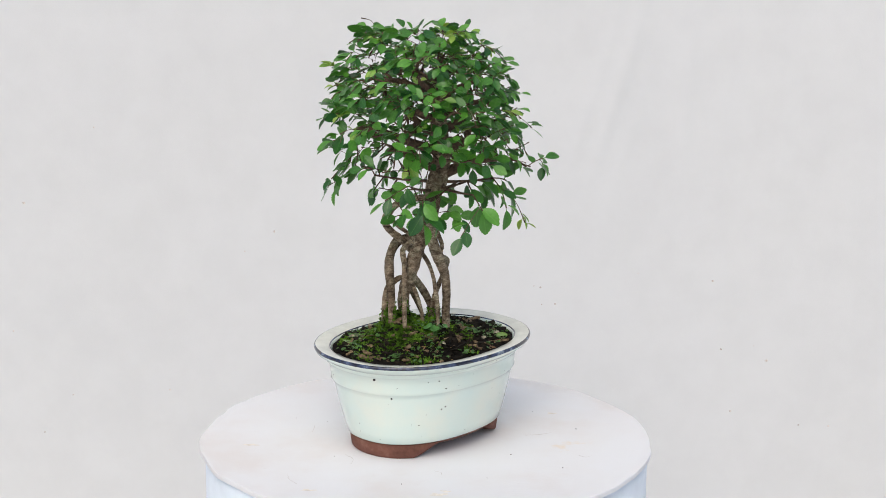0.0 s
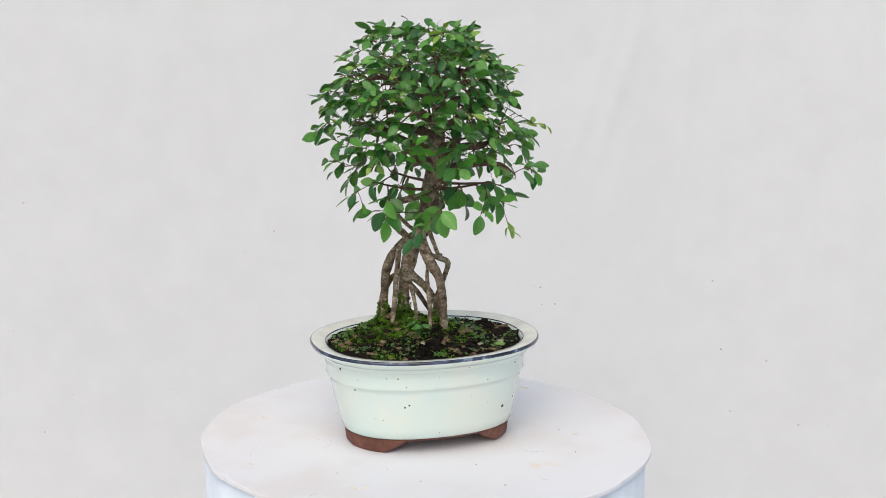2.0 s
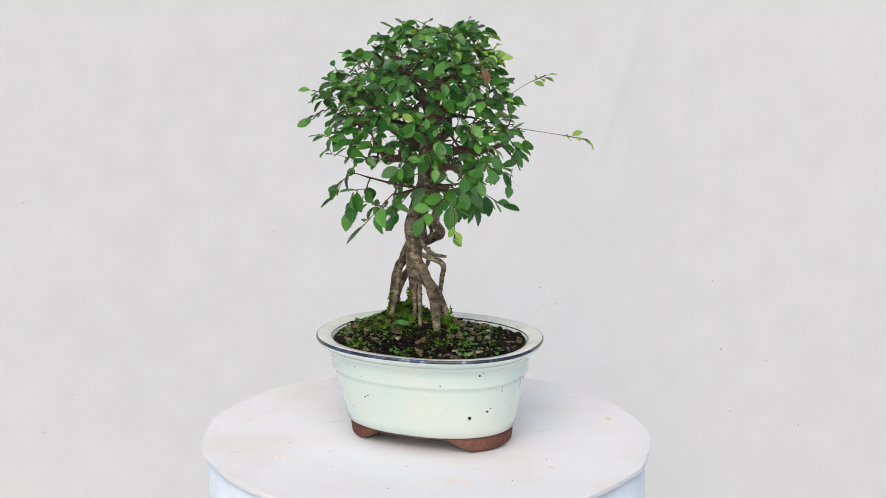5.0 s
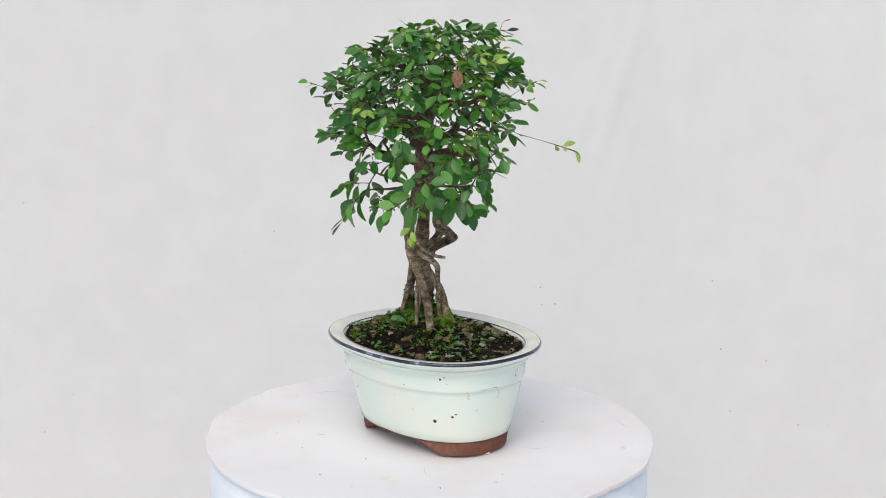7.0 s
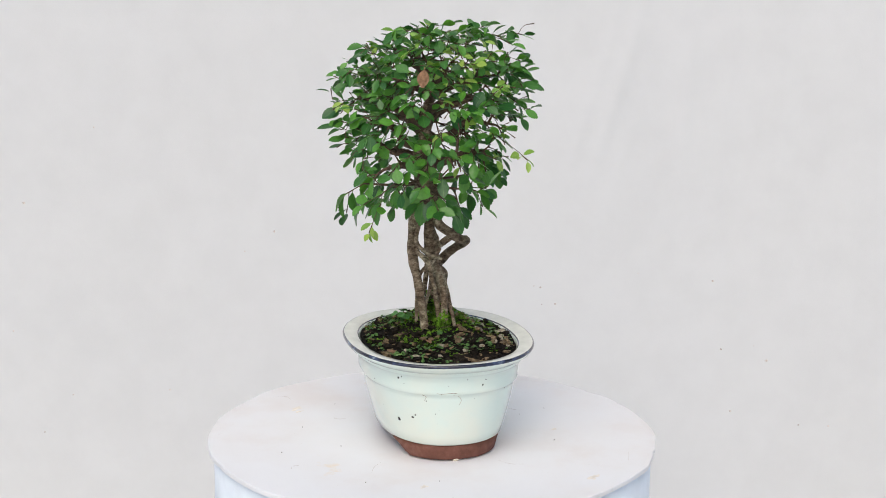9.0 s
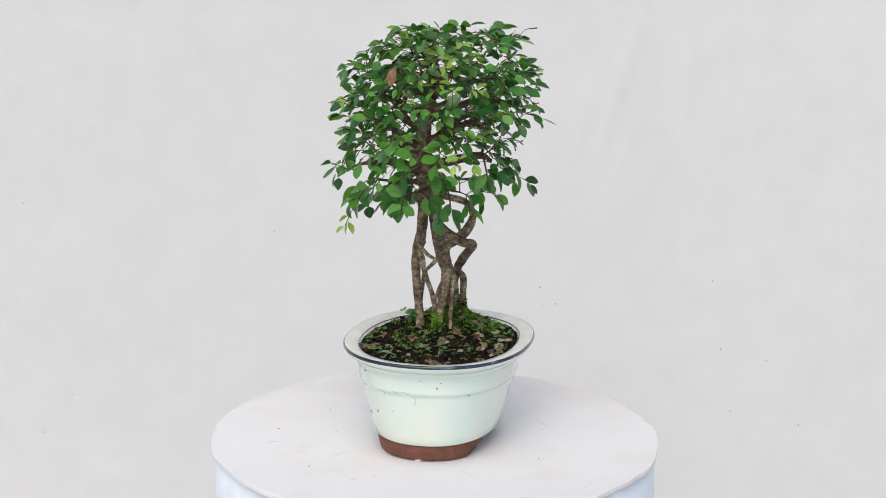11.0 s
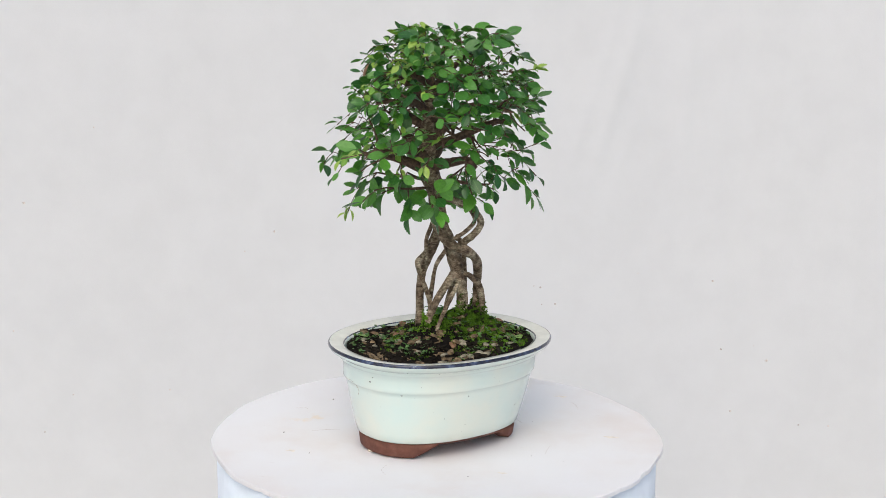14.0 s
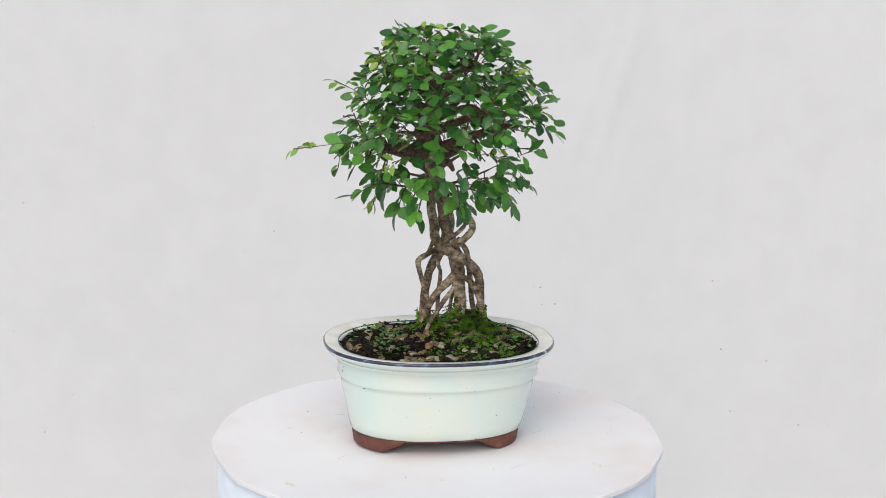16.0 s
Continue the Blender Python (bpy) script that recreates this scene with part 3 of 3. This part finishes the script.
def grow():
    rnd = random.Random(11)
    limbs, nodes = [], []
    trunk = curve_points(TRUNK, 8)
    # limbs leave the trunk all round, the lower ones longer and flatter
    for i in range(17):
        u = i / 16
        z0 = 0.214 + 0.070 * u
        base = min(trunk, key=lambda q: abs(q[2] - z0))
        az = 2.399 * i + rnd.uniform(-0.3, 0.3)
        z1 = 0.222 + 0.078 * u + rnd.uniform(-0.008, 0.008)
        r = (envelope(z1, az) - 0.008) * rnd.uniform(0.66, 0.78)
        end = np.array([r * math.cos(az), r * math.sin(az), z1 + 0.004])
        b = base[:3]
        mid1 = b * 0.62 + end * 0.38 + np.array([rnd.uniform(-1, 1) * 0.006, rnd.uniform(-1, 1) * 0.006, rnd.uniform(-0.002, 0.008)])
        mid2 = b * 0.3 + end * 0.7 + np.array([rnd.uniform(-1, 1) * 0.006, rnd.uniform(-1, 1) * 0.006, rnd.uniform(-0.004, 0.007)])
        rad = 0.0050 - 0.0020 * u
        rows = curve_points([(*b, rad), (*mid1, rad * 0.75), (*mid2, rad * 0.55), (*end, rad * 0.32)], 5)
        limbs.append(rows)
        for r_ in rows[2:]:
            nodes.append((r_, i))
    for k, tip in enumerate(LOW):
        base = min(trunk, key=lambda q: abs(q[2] - 0.203 - 0.003 * (k % 3)))[:3]
        end = np.array(tip)
        mid = base * 0.45 + end * 0.55 + np.array([0, 0, -0.001])
        rows = curve_points([(*base, 0.0014), (*mid, 0.0010), (*end, 0.0007)], 6)
        limbs.append(rows)
        for r_ in rows[4:]:
            nodes.append((r_, 17 + k))
    ends = []
    tries = 0
    while len(ends) < 430 and tries < 16000:
        tries += 1
        z = rnd.uniform(0.212, 0.326) if rnd.random() < 0.68 else rnd.uniform(0.268, 0.326)
        if rnd.random() < (0.45 if z < 0.228 else (0.22 if z < 0.240 else 0.0)):
            continue
        az = rnd.uniform(0, 2 * math.pi)
        # a clear gap over the low sprays on one side
        if z < 0.228 and abs((az + 1.9 + math.pi) % (2 * math.pi) - math.pi) < 0.9:
            continue
        lim = (envelope(max(0.196, z - 0.003), az) - (0.0085 if z < 0.27 else 0.004)) * (1 + 0.10 * noise.noise(Vector((2.2 * math.cos(az), 2.2 * math.sin(az), z * 28))))
        inner = 0.10 if z > 0.30 else (0.48 if z > 0.222 else 0.62)
        r = lim * math.sqrt(rnd.uniform(inner ** 2, 1))
        p = np.array([r * math.cos(az), r * math.sin(az), z])
        if all(np.linalg.norm(p - q[0]) > (0.0070 if z > 0.27 else 0.0082) for q in ends):
            ends.append((p, 0))
    for x, y, z, young in TIPS:
        ends.append((np.array([x, y, z]) * (1 if young < 0 else np.array([0.98, 0.98, 1]) if young else np.array([0.92, 0.92, 1])), 2 + young))
    for x, y, z in SPRAYS:
        ends.append((np.array([x * 0.96, y * 0.96, z + 0.002]), 4))
    for k in range(7):
        # short leafy shoots close to the trunk
        az, r = 2.399 * k, rnd.uniform(0.024, 0.048)
        ends.append((np.array([r * math.cos(az), r * math.sin(az), rnd.uniform(0.196, 0.216)]), 4))
    for k in range(330):
        # bare twiglets inside the crown
        z, az = rnd.uniform(0.222, 0.315), rnd.uniform(0, 2 * math.pi)
        r = envelope(z, az) * rnd.uniform(0.35, 0.97)
        ends.append((np.array([r * math.cos(az), r * math.sin(az), z + rnd.uniform(-0.006, 0.006)]), 1))
    ends.sort(key=lambda q: math.hypot(q[0][0], q[0][1]) + abs(q[0][2] - 0.26) * 0.6)
    twigs = []
    table = np.zeros((4 * len(ends) + len(nodes) + 9, 5))
    used = len(nodes)
    for k, (q, limb) in enumerate(nodes):
        table[k] = (*q, limb)
    for p, kind in ends:
        t = table[:used]
        inward = np.hypot(p[0], p[1]) - np.hypot(t[:, 0], t[:, 1])
        cost = np.linalg.norm(p - t[:, :3], axis=1) + np.where(inward < 0.004, 0.03, 0.0) + 0.4 * np.maximum(0, t[:, 2] - p[2] - 0.02)
        best = table[int(np.argmin(cost))]
        node, limb = best[:4].copy(), int(best[4])
        a = node[:3]
        d = p - a
        length = np.linalg.norm(d)
        mid = a + d * 0.5 + np.array([rnd.uniform(-1, 1), rnd.uniform(-1, 1), rnd.uniform(0.0, 1.6)]) * length * (0.10 if kind < 2 else 0.03)
        r0 = min(node[3] * 0.88, 0.0015)
        rows = curve_points([(*a, r0), (*mid, r0 * 0.72), (*p, 0.00055)], 4)
        twigs.append((rows, limb, kind))
        for q in rows[3:7]:
            table[used] = (*q, limb)
            used += 1
    return limbs, twigs


def build_crown():
    rnd = random.Random(23)
    limbs, twigs = grow()
    branch_obs = []
    for i, rows in enumerate(limbs):
        bm = bmesh.new()
        tube(bm, rows, 7, 0.15, i)
        for trows, limb, kind in twigs:
            if limb == i:
                tube(bm, trows, 5)
        branch_obs.append(part("branch", bm, TWIG, TREE, "thin brown branch with twigs"))
    kinds = [leaf_mesh("leaf", size, size * wide, LEAF, k + 1) for k, (size, wide) in enumerate(((0.0190, 0.60), (0.0172, 0.62), (0.0156, 0.58), (0.0140, 0.64), (0.0124, 0.60), (0.0110, 0.62), (0.0096, 0.58), (0.0080, 0.60)))]
    young = [leaf_mesh("young_leaf", 0.0104, 0.0056, YOUNG, 5), leaf_mesh("young_leaf", 0.0084, 0.0044, YOUNG, 6)]
    leaves = []
    for rows, limb, kind in twigs:
        pts = [Vector(r[:3].tolist()) for r in rows]
        total = sum((b - a).length for a, b in zip(pts, pts[1:]))
        gap = 0.0068 if kind < 2 else 0.0084
        count = max(3, min(8, int(total * (0.8 if kind < 2 else 0.62) / gap) + 1)) if kind != 1 else 0
        if kind == 3:
            count = max(5, count)
        if kind == 4:
            count = max(3, min(5, count))
        fresh = kind == 3 or (kind == 0 and rnd.random() < 0.04 + 0.42 * max(0, 0.8 - 0.016 * abs(math.degrees(math.atan2(pts[-1].y, pts[-1].x)) - 70)) + (0.10 if pts[-1].z > 0.3 else 0))
        for k in range(count):
            u = 1 - (0.40 if kind == 3 else 0.64) * k / count
            x = u * (len(pts) - 1)
            i = min(int(x), len(pts) - 2)
            at = pts[i].lerp(pts[i + 1], x - i)
            d = (pts[i + 1] - pts[i]).normalized()
            out = Vector((at.x, at.y, 0)).normalized()
            low = max(0.0, min(1.0, (0.245 - at.z) / 0.04))
            nrm = (Vector((0, 0, 1)) * rnd.uniform(0.7, 1.0) * (1 - 0.6 * low) + out * (rnd.uniform(0.0, 0.55) + 0.45 * low) + Vector((rnd.uniform(-1, 1), rnd.uniform(-1, 1), rnd.uniform(-0.5, 0.5))) * 0.75).normalized()
            if k == 0:
                way = d + Vector((0, 0, -0.1 if at.z > 0.22 else -0.6))
            else:
                swing = (1 if k % 2 else -1) * rnd.uniform(0.6, 1.1)
                way = d + nrm.cross(d).normalized() * swing * 1.1 + Vector((0, 0, rnd.uniform(-0.35, 0.25) if at.z > 0.22 else -rnd.uniform(0.1, 0.9)))
            way = (way - nrm * way.dot(nrm)).normalized()
            side = way.cross(nrm)
            m = Matrix((side, way, nrm)).transposed().to_4x4()
            m.translation = at + way * 0.0016
            if fresh and (k < 4 or kind == 3):
                me = rnd.choice(young)
            else:
                me = rnd.choice(kinds[3:7] if kind == 2 else kinds[1:5] if kind == 4 or pts[-1].z < 0.222 else (kinds[2:7] if at.z < 0.270 else kinds[3:]))
            s = rnd.uniform(0.80, 1.04)
            leaves.append((m, s, me, limb))
    leaves.sort(key=lambda q: -(Vector((q[0].translation.x, q[0].translation.y)).length + 0.35 * abs(q[0].translation.z - 0.25)))
    near, rest = leaves[:300], leaves[300:]
    for m, s, me, limb in near:
        ob = new(me.name.split(".")[0], me)
        ob.parent = branch_obs[limb]
        ob.matrix_basis = m @ Matrix.Diagonal((s, s, s, 1))
    bm = bmesh.new()
    for m, s, me, limb in rest:
        start = len(bm.verts)
        fstart = len(bm.faces)
        bm.from_mesh(me)
        bm.verts.ensure_lookup_table()
        bm.faces.ensure_lookup_table()
        bmesh.ops.transform(bm, matrix=m @ Matrix.Diagonal((s, s, s, 1)), verts=bm.verts[start:])
        if me in young:
            for f in bm.faces[fstart:]:
                f.material_index = 1
    ob = part("foliage", bm, [LEAF_MASS, YOUNG_MASS], TREE, "small serrated green leaves inside the crown")
    tagged(ob, kind="stuff")


build_crown()


# ================= on the soil =================
POT_INV = POT_AT.inverted()


def ground(x, y):
    """Turntable x, y to a point on the soil, in the turntable's space."""
    q = POT_INV @ Vector((x, y, SOIL_Z))
    far = (abs(q.x / 0.071) ** POT_N + abs(q.y / 0.0535) ** POT_N) ** (1 / POT_N)
    if far > 1:
        q.x, q.y = q.x / far, q.y / far
    return POT_AT @ Vector((q.x, q.y, mound(q.x, q.y)))


def scatter(rnd, a=0.0745, b=0.0572):
    while True:
        x, y = rnd.uniform(-a, a), rnd.uniform(-b, b)
        if abs(x / a) ** POT_N + abs(y / b) ** POT_N < 1:
            return Vector((x, y, mound(x, y)))


def lump(bm, rnd, at, size, flat, detail=1):
    start = len(bm.verts)
    bmesh.ops.create_icosphere(bm, subdivisions=detail, radius=1)
    bm.verts.ensure_lookup_table()
    vs = bm.verts[start:]
    off = Vector((rnd.uniform(0, 99), rnd.uniform(0, 99), 0))
    for v in vs:
        v.co *= 1 + 0.4 * noise.noise(v.co * 0.9 + off)
    turn = Euler((rnd.uniform(-0.35, 0.35), rnd.uniform(-0.35, 0.35), rnd.uniform(0, 6.3))).to_matrix().to_4x4()
    m = Matrix.Translation(at) @ turn @ Matrix.Diagonal((size, size * rnd.uniform(0.6, 0.95), size * flat, 1))
    bmesh.ops.transform(bm, matrix=m, verts=vs)


def raw_mesh(name, verts, faces, mats, parent, label):
    me = bpy.data.meshes.new(name)
    me.from_pydata(verts, [], faces)
    me.materials.append(mats)
    ob = new(name, me)
    ob.parent = parent
    return tagged(ob, label, kind="stuff")


def build_litter():
    """Bark chips, crumbs and tiny green seedlings that cover the soil."""
    rnd = random.Random(31)
    for name, mat, count, lo, hi, label in (("bark_bits", CHIP, 900, 0.0008, 0.0030, "dark bark bits and fibres"), ("crumbs", CRUMB, 230, 0.0006, 0.0032, "paler brown crumbs and leaf bits"),
                                            ("sprouts", SPROUT, 560, 0.0006, 0.0019, "tiny round green sprout leaves")):
        verts, faces = [], []
        for k in range(count):
            at = scatter(rnd)
            while name == "bark_bits" and noise.noise(Vector((at.x * 38, at.y * 38, 4))) > 0.25:
                at = scatter(rnd)
            if name == "sprouts":
                while noise.noise(Vector((at.x * 40, at.y * 40, 9))) < -0.02:
                    at = scatter(rnd)
            size = lo + (hi - lo) * rnd.random() ** 2
            long = rnd.uniform(1.0, 2.6) if name != "sprouts" else 1.0
            tilt = 0.45 if name != "sprouts" else 0.6
            m = Euler((rnd.uniform(-tilt, tilt), rnd.uniform(-tilt, tilt), rnd.uniform(0, 6.3))).to_matrix()
            n0 = len(verts)
            sides = 6
            thick = size * (0.35 if name != "sprouts" else 0.12)
            up = 0.0006 if name != "sprouts" else rnd.uniform(0.0012, 0.0042)
            for lvl in (-1, 1):
                for j in range(sides):
                    t = 2 * math.pi * j / sides
                    r = size * (rnd.uniform(0.7, 1.15) if name != "sprouts" else 1.0)
                    q = m @ Vector((math.cos(t) * r * long, math.sin(t) * r, lvl * thick))
                    verts.append((at + q + Vector((0, 0, up)))[:])
            faces.append(tuple(n0 + sides + j for j in range(sides)))
            faces.append(tuple(n0 + sides - 1 - j for j in range(sides)))
            for j in range(sides):
                faces.append((n0 + j, n0 + (j + 1) % sides, n0 + sides + (j + 1) % sides, n0 + sides + j))
        raw_mesh(name, verts, faces, mat, SOIL_OB, label)


def build_moss():
    rnd = random.Random(37)
    moss = on_table("moss", POT_AT)
    tagged(moss, "bright green moss cushion round the root foot", "moss", kind="stuff")
    verts, faces = [], []
    spots = []
    for k in range(13000):
        x, y = -0.0245 + rnd.gauss(0, 0.0125), 0.0060 + rnd.gauss(0, 0.0125)
        if abs(x / 0.073) ** 2.3 + abs(y / 0.054) ** 2.3 < 1:
            spots.append((Vector((x, y, mound(x, y))), Vector((0, 0, 1))))
    for k in range(3600):
        p = scatter(rnd)
        if noise.noise(Vector((p.x * 32, p.y * 32, 5))) > 0.16:
            spots.append((p, Vector((0, 0, 1))))
    # moss climbing the root feet
    for bx, by, top, rad, count in ((-0.0225, -0.0065, 0.117, 0.0050, 600), (-0.0315, -0.0215, 0.116, 0.0040, 380), (-0.0374, -0.0170, 0.112, 0.0032, 260), (0.001, 0.0115, 0.106, 0.0040, 260), (-0.001, 0.006, 0.108, 0.0032, 160)):
        for k in range(count):
            t = rnd.uniform(0, 6.3)
            z = 0.093 + (top - 0.093) * rnd.random() ** 2.4 * (0.6 + 0.4 * math.sin(t * 2 + bx * 900))
            d = Vector((math.cos(t), math.sin(t), 0.4))
            q = POT_INV @ (Vector((bx, by, z)) + d * rad * rnd.uniform(0.75, 1.0))
            spots.append((q, d))
    for at, d in spots:
        u = d.orthogonal().normalized()
        v = d.normalized().cross(u)
        t0, base = rnd.uniform(0, 6.3), at + d.normalized() * rnd.uniform(-0.0005, 0.0008)
        for j in range(3):
            h = rnd.uniform(0.0010, 0.0028)
            w = rnd.uniform(0.0004, 0.0008)
            t = t0 + 2.094 * j + rnd.uniform(-0.4, 0.4)
            out = u * math.cos(t) + v * math.sin(t)
            flank = d.normalized().cross(out)
            tip = base + (out * rnd.uniform(0.5, 1.2) + d.normalized()).normalized() * h
            mid = base + out * h * 0.35 + d.normalized() * h * 0.25
            n0 = len(verts)
            verts += [base[:], (mid + flank * w)[:], tip[:], (mid - flank * w)[:]]
            faces += [(n0, n0 + 1, n0 + 2, n0 + 3)]
    raw_mesh("moss_tufts", verts, faces, MOSS, moss, "fine moss shoots")


def build_stones():
    rnd = random.Random(41)
    spots = [(-0.0634, 0.004, 3.4), (-0.0580, -0.0051, 3.0), (-0.0192, 0.0580, 3.2), (0.0401, 0.0039, 3.0), (-0.0640, 0.0073, 3.4), (-0.0546, 0.0390, 3.6), (-0.0453, 0.0174, 3.0),
             (-0.0520, 0.0135, 2.6), (-0.0288, 0.0253, 3.2), (0.0048, 0.0300, 2.8), (0.0225, 0.0230, 2.4), (0.0455, 0.0163, 2.6), (0.0508, 0.0185, 3.6), (0.0400, 0.0330, 2.8),
             (-0.0326, 0.0440, 3.0), (-0.0440, 0.0330, 3.4), (-0.0380, 0.0420, 2.6), (0.0080, -0.0324, 2.4), (0.0150, 0.0420, 3.0), (0.0020, 0.0480, 2.6), (0.058, 0.006, 2.4), (-0.018, 0.046, 2.8)]
    for x, y, mm in spots:
        p = ground(x, y)
        st = on_table("pebble", Matrix.Translation(p + Vector((0, 0, 0.0004))))
        bm = bmesh.new()
        lump(bm, rnd, Vector((0, 0, 0)), mm * 0.00125, rnd.uniform(0.4, 0.6), 2)
        part("stone", bm, STONE, st)
        tagged(st, "small pale beige pebble on dark soil", "pebble", "pebbles on the soil")


def build_dry_leaves():
    spots = [(-0.012, -0.030, 40, 0.010), (-0.0049, -0.0430, 130, 0.009), (0.0303, -0.020, 70, 0.009), (0.0495, -0.0090, 10, 0.013), (0.046, -0.018, 200, 0.010), (-0.0209, -0.0500, 300, 0.010),
             (-0.0431, -0.0295, 90, 0.009), (-0.0209, 0.0280, 20, 0.009), (0.0336, -0.0330, 160, 0.009), (-0.002, 0.016, 250, 0.008), (0.024, 0.010, 330, 0.008)]
    kinds = [leaf_mesh("blade", 0.010, 0.0055, DRY, 61), leaf_mesh("blade", 0.010, 0.0064, DRY, 62)]
    rnd = random.Random(43)
    for i, (x, y, deg, size) in enumerate(spots):
        p = ground(x, y)
        ob = on_table("fallen_leaf", Matrix.Translation(p + Vector((0, 0, 0.0012))) @ pose(0, 0, 0, rnd.uniform(-18, 18), rnd.uniform(-25, 25), deg))
        tagged(ob, "dry curled brown leaf lying on the soil", "fallen leaf", "fallen leaves")
        b = new("blade", kinds[i % 2])
        b.parent = ob
        b.scale = (size / 0.010,) * 3
    fresh = leaf_mesh("blade", 0.011, 0.0075, YOUNG, 63)
    for x, y, deg in ((-0.0640, -0.0200, 30), (0.0500, 0.0100, 250)):
        ob = on_table("fallen_leaf", Matrix.Translation(ground(x, y) + Vector((0, 0, 0.0015))) @ pose(0, 0, 0, 8, 10, deg))
        tagged(ob, "fallen yellow-green leaf lying on the soil", "fallen leaf", "fallen leaves")
        b = new("blade", fresh)
        b.parent = ob


def build_seedling():
    at = ground(0.002, -0.0270)
    ob = on_table("seedling", Matrix.Translation(at))
    tagged(ob, "small green weed seedling with round leaves", "seedling")
    rnd = random.Random(47)
    bm0 = bmesh.new()
    for k in range(8):
        az, lean, high = 2.4 * k + 0.3, rnd.uniform(0.003, 0.009), rnd.uniform(0.004, 0.014)
        tip = Vector((math.cos(az) * lean, math.sin(az) * lean, high))
        tube(bm0, curve_points([(0, 0, -0.002, 0.0003), (tip.x * 0.35, tip.y * 0.35, high * 0.6, 0.00028), (*tip, 0.00022)], 3), 5)
        bm = bmesh.new()
        size = rnd.uniform(0.0028, 0.0042)
        c = bm.verts.new((0, 0, -0.0004))
        ring = []
        for j in range(14):
            t = 2 * math.pi * j / 14
            r = size * (0.86 + 0.14 * abs(math.cos(1.5 * t)))
            ring.append(bm.verts.new((r * math.cos(t), r * math.sin(t), 0.0004 * math.cos(3 * t))))
        for j in range(14):
            bm.faces.new((c, ring[j], ring[(j + 1) % 14]))
        turn = Vector((math.cos(az) * 0.5, math.sin(az) * 0.5, 1)).to_track_quat("Z", "Y").to_matrix().to_4x4()
        bmesh.ops.transform(bm, matrix=Matrix.Translation(tip) @ turn, verts=bm.verts)
        part("seedling_leaf", bm, SEEDLING, ob)
    part("stem", bm0, SPROUT, ob)


build_litter()
build_moss()
build_stones()
build_dry_leaves()
build_seedling()


def build_small():
    # the chip that props one end of the pot
    rnd = random.Random(53)
    chip = on_table("chip", pose(0.0385, 0.0475, 0.0012))
    bm = bmesh.new()
    lump(bm, rnd, Vector((0, 0, 0)), 0.0032, 0.4, 2)
    part("stone", bm, PALE, chip)
    tagged(chip, "cream stone chip wedged under the pot's foot", "stone chip")
    # crumbs of soil lost on the board
    for x, y in ((0.1003, -0.0744), (-0.0858, 0.0323), (0.062, -0.045), (-0.075, -0.052), (0.085, 0.062), (-0.112, 0.041), (0.042, -0.098), (-0.045, 0.088), (0.118, 0.018), (-0.022, -0.112)):
        ob = on_table("soil_crumb", pose(x, y, 0.0004))
        bm = bmesh.new()
        lump(bm, rnd, Vector((0, 0, 0)), rnd.uniform(0.0004, 0.0008), 0.5, 1)
        part("crumb", bm, SCUFF, ob)
        tagged(ob, "dark soil crumb lying on the white board", "soil crumb", "soil crumbs on the board")
    # the withered leaf caught in the crown
    ob = part("withered_leaf", bmesh.new(), DRY, TREE, "withered red-brown leaf")
    ob.data = leaf_mesh("withered_leaf", 0.014, 0.009, DRY, 71)
    way, nrm = Vector((0.35, 0.1, -1)).normalized(), Vector((1, 0.45, 0.4))
    nrm = (nrm - way * nrm.dot(way)).normalized()
    ob.matrix_basis = Matrix.Translation((0.046, 0.021, 0.301)) @ Matrix((way.cross(nrm), way, nrm)).transposed().to_4x4()
    # specks on the backdrop
    for x, z, mm in ((-0.503, 0.490, 1.7), (-0.196, 0.456, 1.8), (-0.233, 0.430, 1.4), (0.350, 0.395, 1.7), (0.134, 0.388, 1.6), (0.126, 0.390, 1.1), (0.153, 0.367, 1.6), (0.136, 0.366, 1.3),
                     (0.364, 0.307, 1.5), (0.422, 0.293, 1.8), (0.379, 0.226, 1.5), (0.466, 0.209, 1.4), (0.504, 0.208, 1.4), (-0.490, 0.194, 1.4), (-0.330, 0.251, 1.4),
                     (-0.452, 0.244, 1.1), (-0.414, 0.584, 1.2), (-0.523, 0.327, 1.2), (0.256, 0.405, 1.1), (0.405, 0.312, 1.0)):
        hit, place, nrm, _ = BACKDROP.ray_cast(Vector((x, 0.3, z)), Vector((0, 1, 0)))
        if hit:
            bm = bmesh.new()
            lump(bm, rnd, place, mm * 0.001, 0.9, 1)
            for v in bm.verts:
                v.co.y = place.y + (v.co.y - place.y) * 0.08
            part("speck", bm, SPECK, BACKDROP)


build_small()


# ================= movement =================
def motions():
    for ob, m in MOVING:
        walk(ob, [(0.5 * k, spin(0.5 * k) @ m) for k in range(33)])


motions()
